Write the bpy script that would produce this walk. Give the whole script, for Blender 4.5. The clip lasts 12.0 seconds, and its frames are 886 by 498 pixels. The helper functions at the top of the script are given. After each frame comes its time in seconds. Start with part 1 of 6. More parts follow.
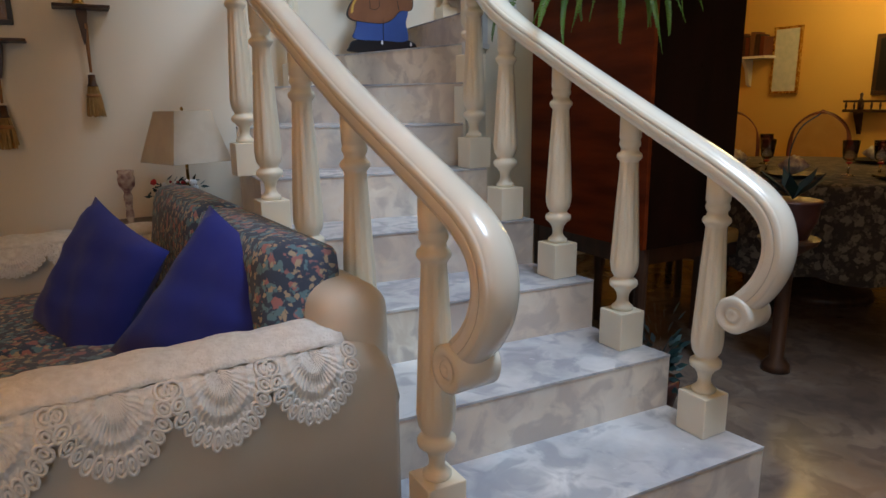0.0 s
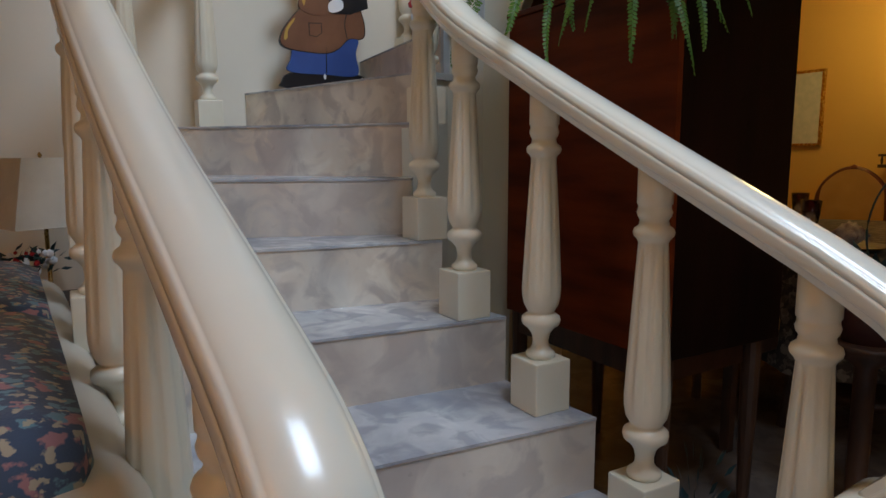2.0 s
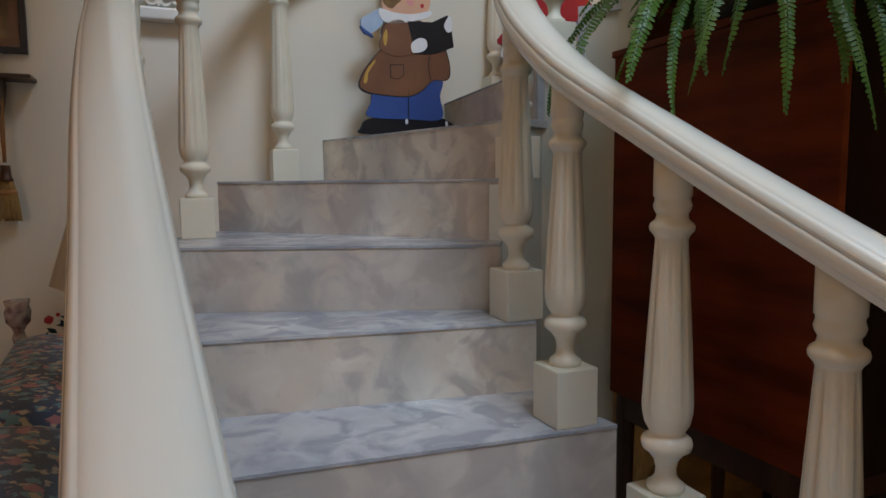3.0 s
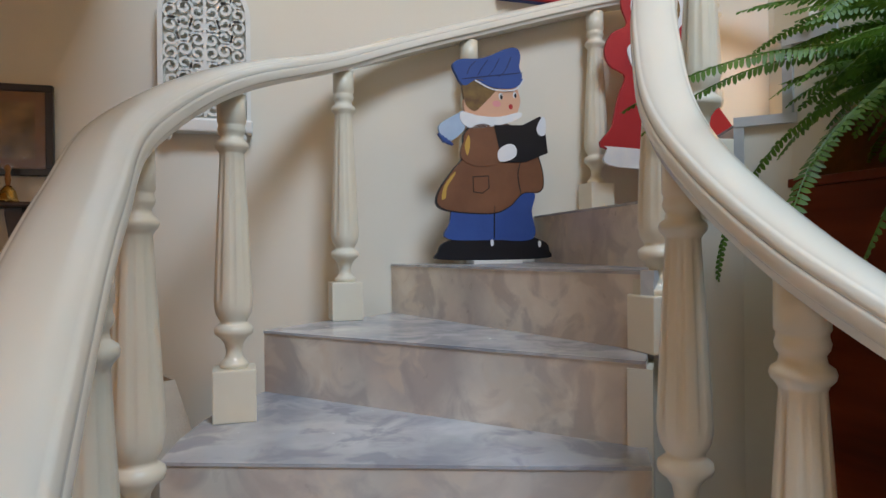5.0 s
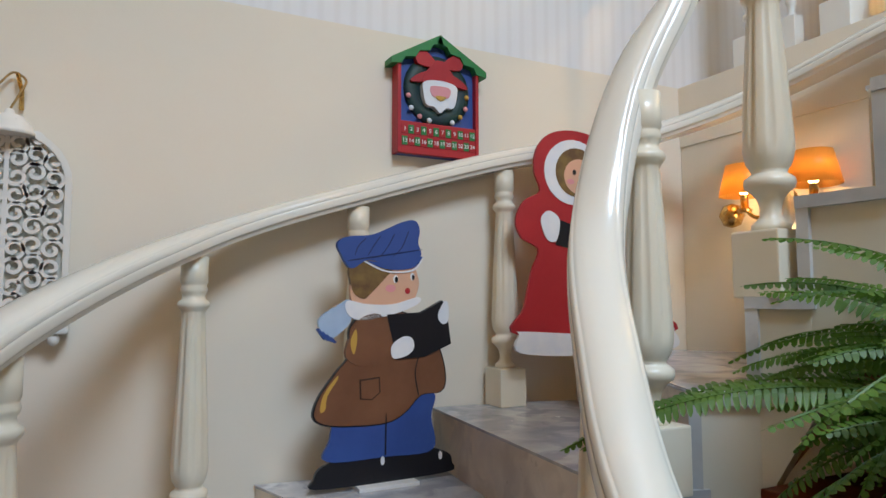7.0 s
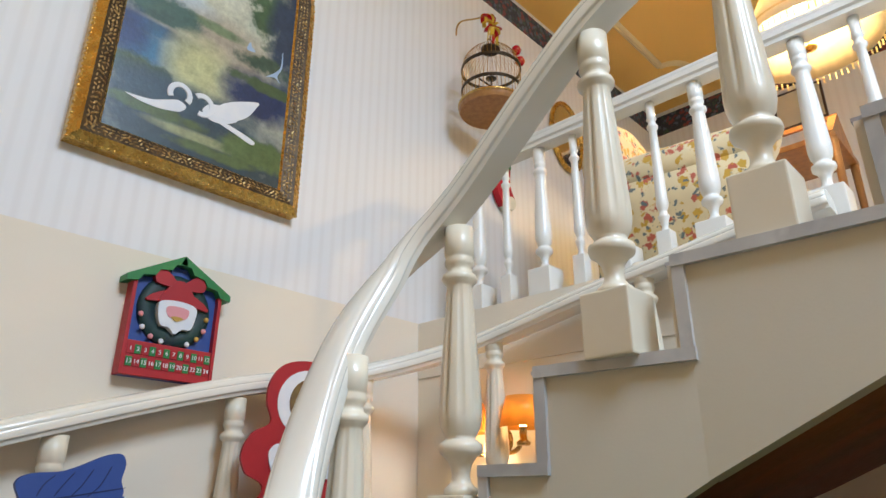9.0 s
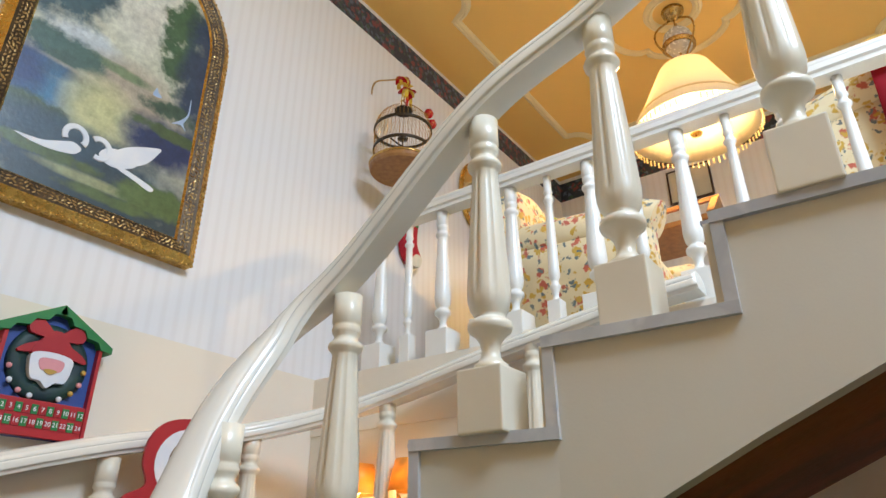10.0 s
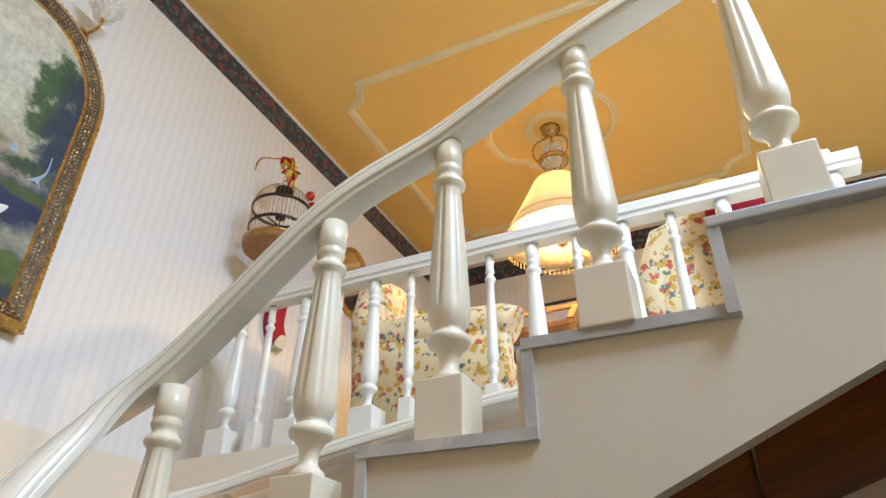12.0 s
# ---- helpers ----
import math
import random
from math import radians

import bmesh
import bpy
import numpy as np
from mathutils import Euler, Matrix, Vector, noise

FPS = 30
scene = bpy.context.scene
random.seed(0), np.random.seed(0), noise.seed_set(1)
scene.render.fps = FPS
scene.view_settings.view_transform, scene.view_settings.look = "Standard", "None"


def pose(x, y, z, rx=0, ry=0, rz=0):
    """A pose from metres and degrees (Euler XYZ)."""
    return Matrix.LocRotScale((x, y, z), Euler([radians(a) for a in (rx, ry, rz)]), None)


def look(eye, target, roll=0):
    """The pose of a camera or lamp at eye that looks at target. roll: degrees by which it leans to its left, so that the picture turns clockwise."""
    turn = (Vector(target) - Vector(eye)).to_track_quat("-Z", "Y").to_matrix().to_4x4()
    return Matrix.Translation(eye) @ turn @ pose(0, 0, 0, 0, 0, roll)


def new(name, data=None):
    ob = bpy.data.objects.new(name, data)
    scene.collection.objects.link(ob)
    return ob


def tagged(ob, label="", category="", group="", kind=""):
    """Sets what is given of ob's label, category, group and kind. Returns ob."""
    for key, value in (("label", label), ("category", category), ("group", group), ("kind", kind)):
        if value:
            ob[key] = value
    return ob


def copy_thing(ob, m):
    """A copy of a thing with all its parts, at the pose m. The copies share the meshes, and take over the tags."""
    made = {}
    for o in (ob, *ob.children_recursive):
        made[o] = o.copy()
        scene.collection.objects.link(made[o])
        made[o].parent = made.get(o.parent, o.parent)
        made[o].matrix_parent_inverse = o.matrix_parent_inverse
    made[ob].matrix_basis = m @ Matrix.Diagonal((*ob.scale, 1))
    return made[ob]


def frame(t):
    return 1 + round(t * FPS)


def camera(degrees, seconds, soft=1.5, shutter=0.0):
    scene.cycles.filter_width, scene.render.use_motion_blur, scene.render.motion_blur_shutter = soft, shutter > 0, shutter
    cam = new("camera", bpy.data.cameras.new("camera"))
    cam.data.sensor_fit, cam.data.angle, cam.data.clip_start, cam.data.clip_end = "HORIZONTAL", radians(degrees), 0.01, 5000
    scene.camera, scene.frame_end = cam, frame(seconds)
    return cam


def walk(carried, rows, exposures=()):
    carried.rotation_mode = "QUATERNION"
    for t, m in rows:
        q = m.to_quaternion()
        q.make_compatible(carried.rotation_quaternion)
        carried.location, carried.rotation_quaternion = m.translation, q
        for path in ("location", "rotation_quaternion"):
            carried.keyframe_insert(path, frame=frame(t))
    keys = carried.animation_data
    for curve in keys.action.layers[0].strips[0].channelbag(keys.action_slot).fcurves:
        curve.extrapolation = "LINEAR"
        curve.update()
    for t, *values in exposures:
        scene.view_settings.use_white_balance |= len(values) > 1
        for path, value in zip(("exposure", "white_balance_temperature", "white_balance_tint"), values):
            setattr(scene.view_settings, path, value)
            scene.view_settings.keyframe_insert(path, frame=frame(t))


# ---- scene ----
cam = camera(67.6, 12.0)
PATH = [
    (0, (0.508, 0.361, 1.147), (1.456, 2.066, 0.71), -0.7),
    (0.5, (0.638, 0.523, 1.139), (1.609, 2.222, 0.727), -0.6),
    (1, (0.791, 0.688, 1.137), (1.781, 2.383, 0.751), -0.4),
    (1.5, (0.928, 0.833, 1.118), (1.927, 2.533, 0.781), -0.2),
    (2, (1.045, 0.993, 1.122), (2.03, 2.711, 0.839), -0.2),
    (2.5, (1.152, 1.142, 1.169), (2.046, 2.914, 0.922), -0.9),
    (3, (1.173, 1.265, 1.214), (1.934, 3.104, 1.015), -0.5),
    (3.4, (1.232, 1.362, 1.258), (1.912, 3.232, 1.108), -0.5),
    (4, (1.268, 1.53, 1.337), (1.888, 3.43, 1.252), -0.5),
    (5, (1.255, 1.785, 1.457), (1.86, 3.691, 1.453), -0.6),
    (5.5, (1.344, 1.972, 1.549), (1.956, 3.876, 1.58), -0.4),
    (6, (1.401, 2.081, 1.693), (2.037, 3.976, 1.763), -0.6),
    (6.5, (1.419, 2.101, 1.798), (2.122, 3.971, 1.907), -0.4),
    (7, (1.413, 2.149, 1.922), (2.308, 3.931, 2.077), -0.1),
    (7.5, (1.495, 2.118, 1.963), (2.559, 3.783, 2.276), 0.3),
    (9.5, (1.46, 1.988, 2.048), (2.87, 3.155, 2.854), -0.1),
    (10, (1.464, 1.944, 2.063), (2.931, 3.001, 2.919), -0.1),
    (10.5, (1.456, 1.915, 2.073), (2.945, 2.889, 2.986), 0.1),
    (11, (1.469, 1.896, 2.078), (2.972, 2.783, 3.055), 0.1),
    (11.5, (1.474, 1.849, 2.09), (2.991, 2.661, 3.108), 0.3),
    (12, (1.468, 1.811, 2.1), (3.002, 2.534, 3.162), 0.3),
]
EXPOSURES = [(0, -0.34), (1.5, -0.62), (2.5, -0.88), (3, -0.85), (5, -0.46), (6.5, -0.52), (7.5, -0.52), (9.5, -0.32), (12, -0.28)]
walk(cam, [(t, look(eye, target, roll)) for t, eye, target, roll in PATH], EXPOSURES)

# ---------------------------------------------------------------- light
world = bpy.data.worlds.new("world")
scene.world = world
world.use_nodes = True
wn = world.node_tree.nodes
sky = wn.new("ShaderNodeTexSky")
sky.sky_type, sky.sun_disc = "NISHITA", False
sky.sun_elevation, sky.sun_rotation = radians(50), radians(200)
world.node_tree.links.new(sky.outputs[0], wn["Background"].inputs[0])
wn["Background"].inputs[1].default_value = 0.12


def area_light(name, place, target, w, h, power, colour):
    d = bpy.data.lights.new(name, "AREA")
    d.shape, d.size, d.size_y, d.energy, d.color = "RECTANGLE", w, h, power, colour
    ob = new(name, d)
    ob.matrix_world = look(place, target)
    return ob


def point_light(name, place, power, colour, radius):
    d = bpy.data.lights.new(name, "POINT")
    d.energy, d.color, d.shadow_soft_size = power, colour, radius
    ob = new(name, d)
    ob.location = place
    return ob


DAY = (0.61, 0.78, 1.0)
CEIL2 = 5.2
X0, X1, Y0, Y1 = -2.6, 6.3, -2.6, 4.12
WARM = (1.0, 0.56, 0.2)

# ---------------------------------------------------------------- lamps
point_light("hanging_lamp_light", (4.85, 2.6, 4.44), 88, (1.0, 0.66, 0.28), 0.04)
point_light("dining_light", (4.95, 3.05, 1.95), 20, (1.0, 0.68, 0.22), 0.12)
point_light("sconce_light", (3.40, 3.66, 2.22), 2.2, (1.0, 0.7, 0.4), 0.03)
point_light("living_light", (-0.9, 0.7, 2.15), 31, (1.0, 0.5, 0.18), 0.08)
area_light("skylight", (2.1, 0.4, CEIL2 + 0.02), (2.0, 2.1, 0.6), 1.6, 1.6, 290, DAY)
area_light("window_light_south", (-1.2, Y0 + 0.02, 1.6), (-0.6, 4.1, 1.2), 2.0, 1.4, 18, DAY)

# ---------------------------------------------------------------- materials


def mat(name, base, rough=0.5, metal=0.0, second=None, scale=4.0, fine=60.0, mix=0.5, bump=0.15, stretch=(1, 1, 1), coat=0.0, spec=0.5, sheen=0.0, detail=5.0, contrast=(0.35, 0.65)):
    m = bpy.data.materials.new(name)
    m.use_nodes = True
    nt = m.node_tree
    n, l = nt.nodes, nt.links
    b = n["Principled BSDF"]
    b.inputs["Roughness"].default_value = rough
    b.inputs["Metallic"].default_value = metal
    b.inputs["Coat Weight"].default_value = coat
    b.inputs["Specular IOR Level"].default_value = spec
    b.inputs["Sheen Weight"].default_value = sheen
    co = n.new("ShaderNodeTexCoord")
    mp = n.new("ShaderNodeMapping")
    mp.inputs["Scale"].default_value = stretch
    l.new(co.outputs["Object"], mp.inputs[0])
    big = n.new("ShaderNodeTexNoise")
    big.inputs["Scale"].default_value, big.inputs["Detail"].default_value = scale, detail
    l.new(mp.outputs[0], big.inputs[0])
    small = n.new("ShaderNodeTexNoise")
    small.inputs["Scale"].default_value, small.inputs["Detail"].default_value = fine, 4
    l.new(mp.outputs[0], small.inputs[0])
    second = second or tuple(c * 0.82 for c in base)
    ramp = n.new("ShaderNodeMapRange")
    ramp.inputs[1].default_value, ramp.inputs[2].default_value = contrast
    l.new(big.outputs[0], ramp.inputs[0])
    k = n.new("ShaderNodeMix")
    k.data_type = "RGBA"
    k.inputs[6].default_value, k.inputs[7].default_value = (*base, 1), (*second, 1)
    mu = n.new("ShaderNodeMath")
    mu.operation = "MULTIPLY"
    mu.inputs[1].default_value = mix
    l.new(ramp.outputs[0], mu.inputs[0])
    l.new(mu.outputs[0], k.inputs[0])
    l.new(k.outputs[2], b.inputs["Base Color"])
    rr = n.new("ShaderNodeMapRange")
    rr.inputs[3].default_value, rr.inputs[4].default_value = max(0.02, rough - 0.08), min(1, rough + 0.1)
    l.new(small.outputs[0], rr.inputs[0])
    l.new(rr.outputs[0], b.inputs["Roughness"])
    bu = n.new("ShaderNodeBump")
    bu.inputs["Strength"].default_value, bu.inputs["Distance"].default_value = bump, 0.004
    l.new(small.outputs[0], bu.inputs["Height"])
    l.new(bu.outputs[0], b.inputs["Normal"])
    return m


def glow(name, colour, strength, base=(0.8, 0.7, 0.5)):
    m = mat(name, base, 0.6)
    b = m.node_tree.nodes["Principled BSDF"]
    b.inputs["Emission Color"].default_value = (*colour, 1)
    b.inputs["Emission Strength"].default_value = strength
    return m


CREAM = mat("cream wall paint", (0.81, 0.74, 0.62), 0.75, second=(0.76, 0.69, 0.57), scale=1.5, fine=180, bump=0.06)
IVORY = mat("ivory lacquer", (0.83, 0.8, 0.71), 0.27, second=(0.77, 0.72, 0.6), scale=2, fine=14, mix=0.5, bump=0.01, coat=0.6, contrast=(0.2, 0.8))
for socket in ("Roughness", "Normal"):
    link = IVORY.node_tree.nodes["Principled BSDF"].inputs[socket].links[0]
    IVORY.node_tree.links.remove(link)
IVORY.node_tree.nodes["Principled BSDF"].inputs["Coat Roughness"].default_value = 0.11
BALPAINT = mat("cream baluster lacquer", (0.82, 0.76, 0.62), 0.32, second=(0.76, 0.68, 0.52), scale=6, fine=40, mix=0.6, bump=0.02, coat=0.3)
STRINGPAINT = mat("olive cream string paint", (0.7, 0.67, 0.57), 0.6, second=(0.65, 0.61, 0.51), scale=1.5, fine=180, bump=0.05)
# Flat grey of the rail's groove strips and the certificate's writing bars.
GROOVE = mat("grey line tone", (0.42, 0.4, 0.35), 0.6)
YELLOW = mat("ochre wall paint", (0.8, 0.5, 0.13), 0.7, second=(0.72, 0.43, 0.1), scale=1.2, fine=150, bump=0.05)
CEIL = mat("yellow ceiling paint", (0.86, 0.58, 0.19), 0.75, second=(0.82, 0.54, 0.17), scale=1.2, fine=150, bump=0.04)
WHITE = mat("white paint", (0.82, 0.81, 0.78), 0.5, scale=5, mix=0.3)
MAHOGANY = mat("mahogany veneer", (0.17, 0.029, 0.006), 0.34, second=(0.06, 0.01, 0.003), scale=2.2, fine=30, stretch=(5, 0.7, 5), mix=0.9, bump=0.04, spec=0.1)
DARKWOOD = mat("dark walnut", (0.07, 0.03, 0.015), 0.4, second=(0.03, 0.013, 0.008), scale=5, stretch=(5, 5, 1), mix=0.8, bump=0.1)
OAK = mat("honey wood", (0.4, 0.19, 0.06), 0.4, second=(0.26, 0.11, 0.035), scale=4, stretch=(8, 8, 1), mix=0.8, bump=0.1)
BRASS = mat("aged brass", (0.62, 0.42, 0.15), 0.25, metal=1.0, second=(0.35, 0.2, 0.07), scale=8)
GILT = mat("gilt plaster", (0.62, 0.43, 0.17), 0.34, metal=0.75, second=(0.13, 0.07, 0.025), scale=38, fine=90, mix=0.95, bump=0.5)
RED = mat("red craft paint", (0.42, 0.012, 0.02), 0.5, second=(0.33, 0.01, 0.015), scale=8, mix=0.6, bump=0.08)
BLUE = mat("royal blue paint", (0.03, 0.08, 0.3), 0.5, second=(0.02, 0.05, 0.22), scale=8, bump=0.08)
GREEN = mat("green craft paint", (0.02, 0.2, 0.05), 0.5, bump=0.08)
BLACK = mat("black paint", (0.008, 0.008, 0.012), 0.35, bump=0.05)
BROWN = mat("brown coat paint", (0.2, 0.085, 0.04), 0.5, second=(0.14, 0.055, 0.025), scale=7, mix=0.8, bump=0.08)
SKIN = mat("peach paint", (0.72, 0.42, 0.28), 0.5, bump=0.05)
GOLDP = mat("ochre paint", (0.55, 0.33, 0.06), 0.5, bump=0.05)
HAIR = mat("hair brown paint", (0.12, 0.06, 0.025), 0.5, second=(0.3, 0.2, 0.05), scale=25, bump=0.05)
SNOW = mat("white craft paint", (0.8, 0.8, 0.8), 0.5, second=(0.66, 0.7, 0.78), scale=14, mix=0.6, bump=0.05)
PALEBLUE = mat("pale blue paint", (0.4, 0.52, 0.68), 0.5, second=(0.25, 0.36, 0.55), scale=12, bump=0.05)


def marble(name, a, b_, c_, rough=0.22):
    m = mat(name, a, rough, second=b_, scale=3.2, fine=25, mix=0.85, bump=0.02, detail=9, contrast=(0.3, 0.62))
    nt = m.node_tree
    n, l = nt.nodes, nt.links
    co = n.new("ShaderNodeTexCoord")
    oi = n.new("ShaderNodeObjectInfo")
    ad = n.new("ShaderNodeVectorMath")
    ad.operation = "MULTIPLY_ADD"
    ad.inputs[1].default_value = (1, 1, 1)
    sc = n.new("ShaderNodeMath")
    sc.operation = "MULTIPLY"
    sc.inputs[1].default_value = 17.0
    l.new(oi.outputs["Random"], sc.inputs[0])
    l.new(co.outputs["Object"], ad.inputs[0])
    l.new(sc.outputs[0], ad.inputs[2])
    w = n.new("ShaderNodeTexNoise")
    w.inputs["Scale"].default_value, w.inputs["Detail"].default_value, w.inputs["Distortion"].default_value = 9.0, 9, 0.7
    l.new(ad.outputs[0], w.inputs[0])
    vo = n.new("ShaderNodeTexVoronoi")
    vo.inputs["Scale"].default_value = 9.0
    vo.feature = "SMOOTH_F1"
    wm = n.new("ShaderNodeVectorMath")
    wm.operation = "MULTIPLY_ADD"
    wm.inputs[1].default_value = (0.35, 0.35, 0.35)
    l.new(w.outputs["Color"], wm.inputs[0])
    l.new(ad.outputs[0], wm.inputs[2])
    l.new(wm.outputs[0], vo.inputs[0])
    r1 = n.new("ShaderNodeMapRange")
    r1.inputs[1].default_value, r1.inputs[2].default_value = 0.49, 0.6
    l.new(w.outputs[0], r1.inputs[0])
    r2 = n.new("ShaderNodeMapRange")
    r2.inputs[1].default_value, r2.inputs[2].default_value, r2.inputs[4].default_value = 0.35, 0.75, 0.75
    l.new(vo.outputs["Color"], r2.inputs[0])
    old = n["Principled BSDF"].inputs["Base Color"].links[0].from_socket
    k1 = n.new("ShaderNodeMix")
    k1.data_type = "RGBA"
    k1.inputs[7].default_value = (*c_, 1)
    l.new(r2.outputs[0], k1.inputs[0])
    l.new(old, k1.inputs[6])
    k2 = n.new("ShaderNodeMix")
    k2.data_type = "RGBA"
    k2.inputs[7].default_value = (*b_, 1)
    ml = n.new("ShaderNodeMath")
    ml.operation = "MULTIPLY"
    ml.inputs[1].default_value = 0.6
    l.new(r1.outputs[0], ml.inputs[0])
    l.new(ml.outputs[0], k2.inputs[0])
    l.new(k1.outputs[2], k2.inputs[6])
    l.new(k2.outputs[2], n["Principled BSDF"].inputs["Base Color"])
    return m


TREAD = marble("grey white marble", (0.74, 0.73, 0.72), (0.27, 0.28, 0.32), (0.52, 0.52, 0.55))
RISER = marble("riser marble", (0.88, 0.81, 0.7), (0.45, 0.39, 0.36), (0.7, 0.6, 0.49), 0.3)
EDGE = marble("grey marble edging", (0.66, 0.66, 0.65), (0.4, 0.41, 0.42), (0.55, 0.55, 0.55), 0.4)
FLOORM = marble("floor marble", (0.26, 0.2, 0.155), (0.1, 0.075, 0.065), (0.17, 0.12, 0.09), 0.2)


def wallpaper():
    m = mat("striped wallpaper", (0.82, 0.81, 0.81), 0.7, second=(0.78, 0.77, 0.76), scale=1.5, fine=200, bump=0.03)
    nt = m.node_tree
    n, l = nt.nodes, nt.links
    co = n.new("ShaderNodeTexCoord")
    w = n.new("ShaderNodeTexWave")
    w.wave_type, w.bands_direction = "BANDS", "DIAGONAL"
    w.inputs["Scale"].default_value, w.inputs["Distortion"].default_value, w.inputs["Detail"].default_value = 4.5, 0.6, 3
    mp = n.new("ShaderNodeMapping")
    mp.inputs["Scale"].default_value = (2.6, 2.6, 0.0)
    l.new(co.outputs["Object"], mp.inputs[0])
    l.new(mp.outputs[0], w.inputs[0])
    old = n["Principled BSDF"].inputs["Base Color"].links[0].from_socket
    k = n.new("ShaderNodeMix")
    k.data_type = "RGBA"
    k.inputs[7].default_value = (0.7, 0.67, 0.65, 1)
    r = n.new("ShaderNodeMapRange")
    r.inputs[1].default_value, r.inputs[2].default_value, r.inputs[4].default_value = 0.4, 0.95, 0.3
    l.new(w.outputs[0], r.inputs[0])
    l.new(r.outputs[0], k.inputs[0])
    l.new(old, k.inputs[6])
    l.new(k.outputs[2], n["Principled BSDF"].inputs["Base Color"])
    return m


def floral(name, ground, a, b_, c_, scale, rough=0.9, cut=(0.33, 0.3, 0.28)):
    """Cloth or paper with scattered flowers of three colours, each a field of soft spots."""
    m = mat(name, ground, rough, second=tuple(v * 0.7 for v in ground), scale=scale * 0.4, fine=250, bump=0.25, sheen=0.2)
    nt = m.node_tree
    n, l = nt.nodes, nt.links
    co = n.new("ShaderNodeTexCoord")
    last = n["Principled BSDF"].inputs["Base Color"].links[0].from_socket
    for i, (col, th) in enumerate(zip((a, b_, c_), cut)):
        mp = n.new("ShaderNodeMapping")
        mp.inputs["Location"].default_value = (i * 3.7, i * 1.9, i * 5.3)
        l.new(co.outputs["Object"], mp.inputs[0])
        nz = n.new("ShaderNodeTexNoise")
        nz.inputs["Scale"].default_value, nz.inputs["Detail"].default_value = scale * 2.2, 3
        l.new(mp.outputs[0], nz.inputs[0])
        ad = n.new("ShaderNodeVectorMath")
        ad.operation = "MULTIPLY_ADD"
        ad.inputs[1].default_value = (0.9 / scale,) * 3
        l.new(nz.outputs["Color"], ad.inputs[0])
        l.new(mp.outputs[0], ad.inputs[2])
        v = n.new("ShaderNodeTexVoronoi")
        v.inputs["Scale"].default_value = scale * (1 + 0.3 * i)
        l.new(ad.outputs[0], v.inputs[0])
        r = n.new("ShaderNodeMapRange")
        r.inputs[1].default_value, r.inputs[2].default_value, r.inputs[3].default_value, r.inputs[4].default_value = th, th + 0.08, 1, 0
        l.new(v.outputs["Distance"], r.inputs[0])
        k = n.new("ShaderNodeMix")
        k.data_type = "RGBA"
        k.inputs[7].default_value = (*col, 1)
        l.new(r.outputs[0], k.inputs[0])
        l.new(last, k.inputs[6])
        last = k.outputs[2]
    l.new(last, n["Principled BSDF"].inputs["Base Color"])
    return m


PAPER = wallpaper()
BORDER = floral("dark floral border", (0.035, 0.04, 0.055), (0.22, 0.05, 0.05), (0.1, 0.13, 0.18), (0.05, 0.09, 0.06), 16)
SOFA = floral("blue floral cloth", (0.06, 0.09, 0.15), (0.4, 0.19, 0.2), (0.14, 0.27, 0.33), (0.45, 0.38, 0.28), 24, cut=(0.33, 0.34, 0.27))
CHINTZ = floral("cream floral chintz", (0.84, 0.72, 0.46), (0.55, 0.13, 0.08), (0.62, 0.38, 0.06), (0.16, 0.2, 0.2), 15, cut=(0.24, 0.3, 0.22))

GWHITE = mat("white gloss paint", (0.85, 0.83, 0.78), 0.3, second=(0.78, 0.74, 0.66), scale=5, mix=0.4, bump=0.03, coat=0.2)
DARKBROWN = mat("dark brown paint", (0.05, 0.02, 0.01), 0.5)
DKGREEN = mat("dark green paint", (0.01, 0.045, 0.035), 0.55, second=(0.008, 0.02, 0.035), scale=18, mix=0.8)
PINK = mat("pink paint", (0.75, 0.32, 0.34), 0.5)
GOLD = mat("gold leaf", (0.74, 0.48, 0.13), 0.26, metal=0.85, second=(0.5, 0.28, 0.06), scale=14, mix=0.7, bump=0.1)
# Tone of the shaded wall behind the lattice; also a picture mount and stocking toe.
GREYG = mat("grey green shade backing", (0.6, 0.61, 0.54), 0.8, second=(0.73, 0.7, 0.62), scale=25, mix=0.8)
INKBLUE = mat("dark blue line paint", (0.008, 0.02, 0.1), 0.5)
GILTDARK = mat("blackened gilt", (0.1, 0.06, 0.025), 0.5, metal=0.5, second=(0.03, 0.018, 0.01), scale=30, mix=0.8)
STRAW = mat("straw", (0.42, 0.27, 0.1), 0.8, second=(0.28, 0.16, 0.05), scale=30, mix=0.8)
SEPIA = mat("sepia print", (0.28, 0.17, 0.07), 0.6, second=(0.05, 0.03, 0.015), scale=14, mix=0.95, bump=0.0)
TANPAPER = mat("tan mount board", (0.4, 0.27, 0.16), 0.7)
LEAF = mat("fern green", (0.13, 0.24, 0.035), 0.45, second=(0.035, 0.1, 0.015), scale=9, mix=0.9, bump=0.05)
LEAF.node_tree.nodes["Principled BSDF"].inputs["Subsurface Weight"].default_value = 0.0
BLUECLOTH = mat("royal blue cotton", (0.012, 0.03, 0.3), 0.85, second=(0.012, 0.02, 0.22), scale=6, fine=400, mix=0.7, bump=0.3, sheen=0.15)
UPHOL = mat("beige leatherette", (0.74, 0.68, 0.58), 0.45, second=(0.6, 0.53, 0.42), scale=3, fine=120, bump=0.08)
LACE = mat("white crochet cotton", (0.87, 0.86, 0.83), 0.9, second=(0.7, 0.68, 0.64), scale=55, fine=160, mix=0.7, bump=0.9)
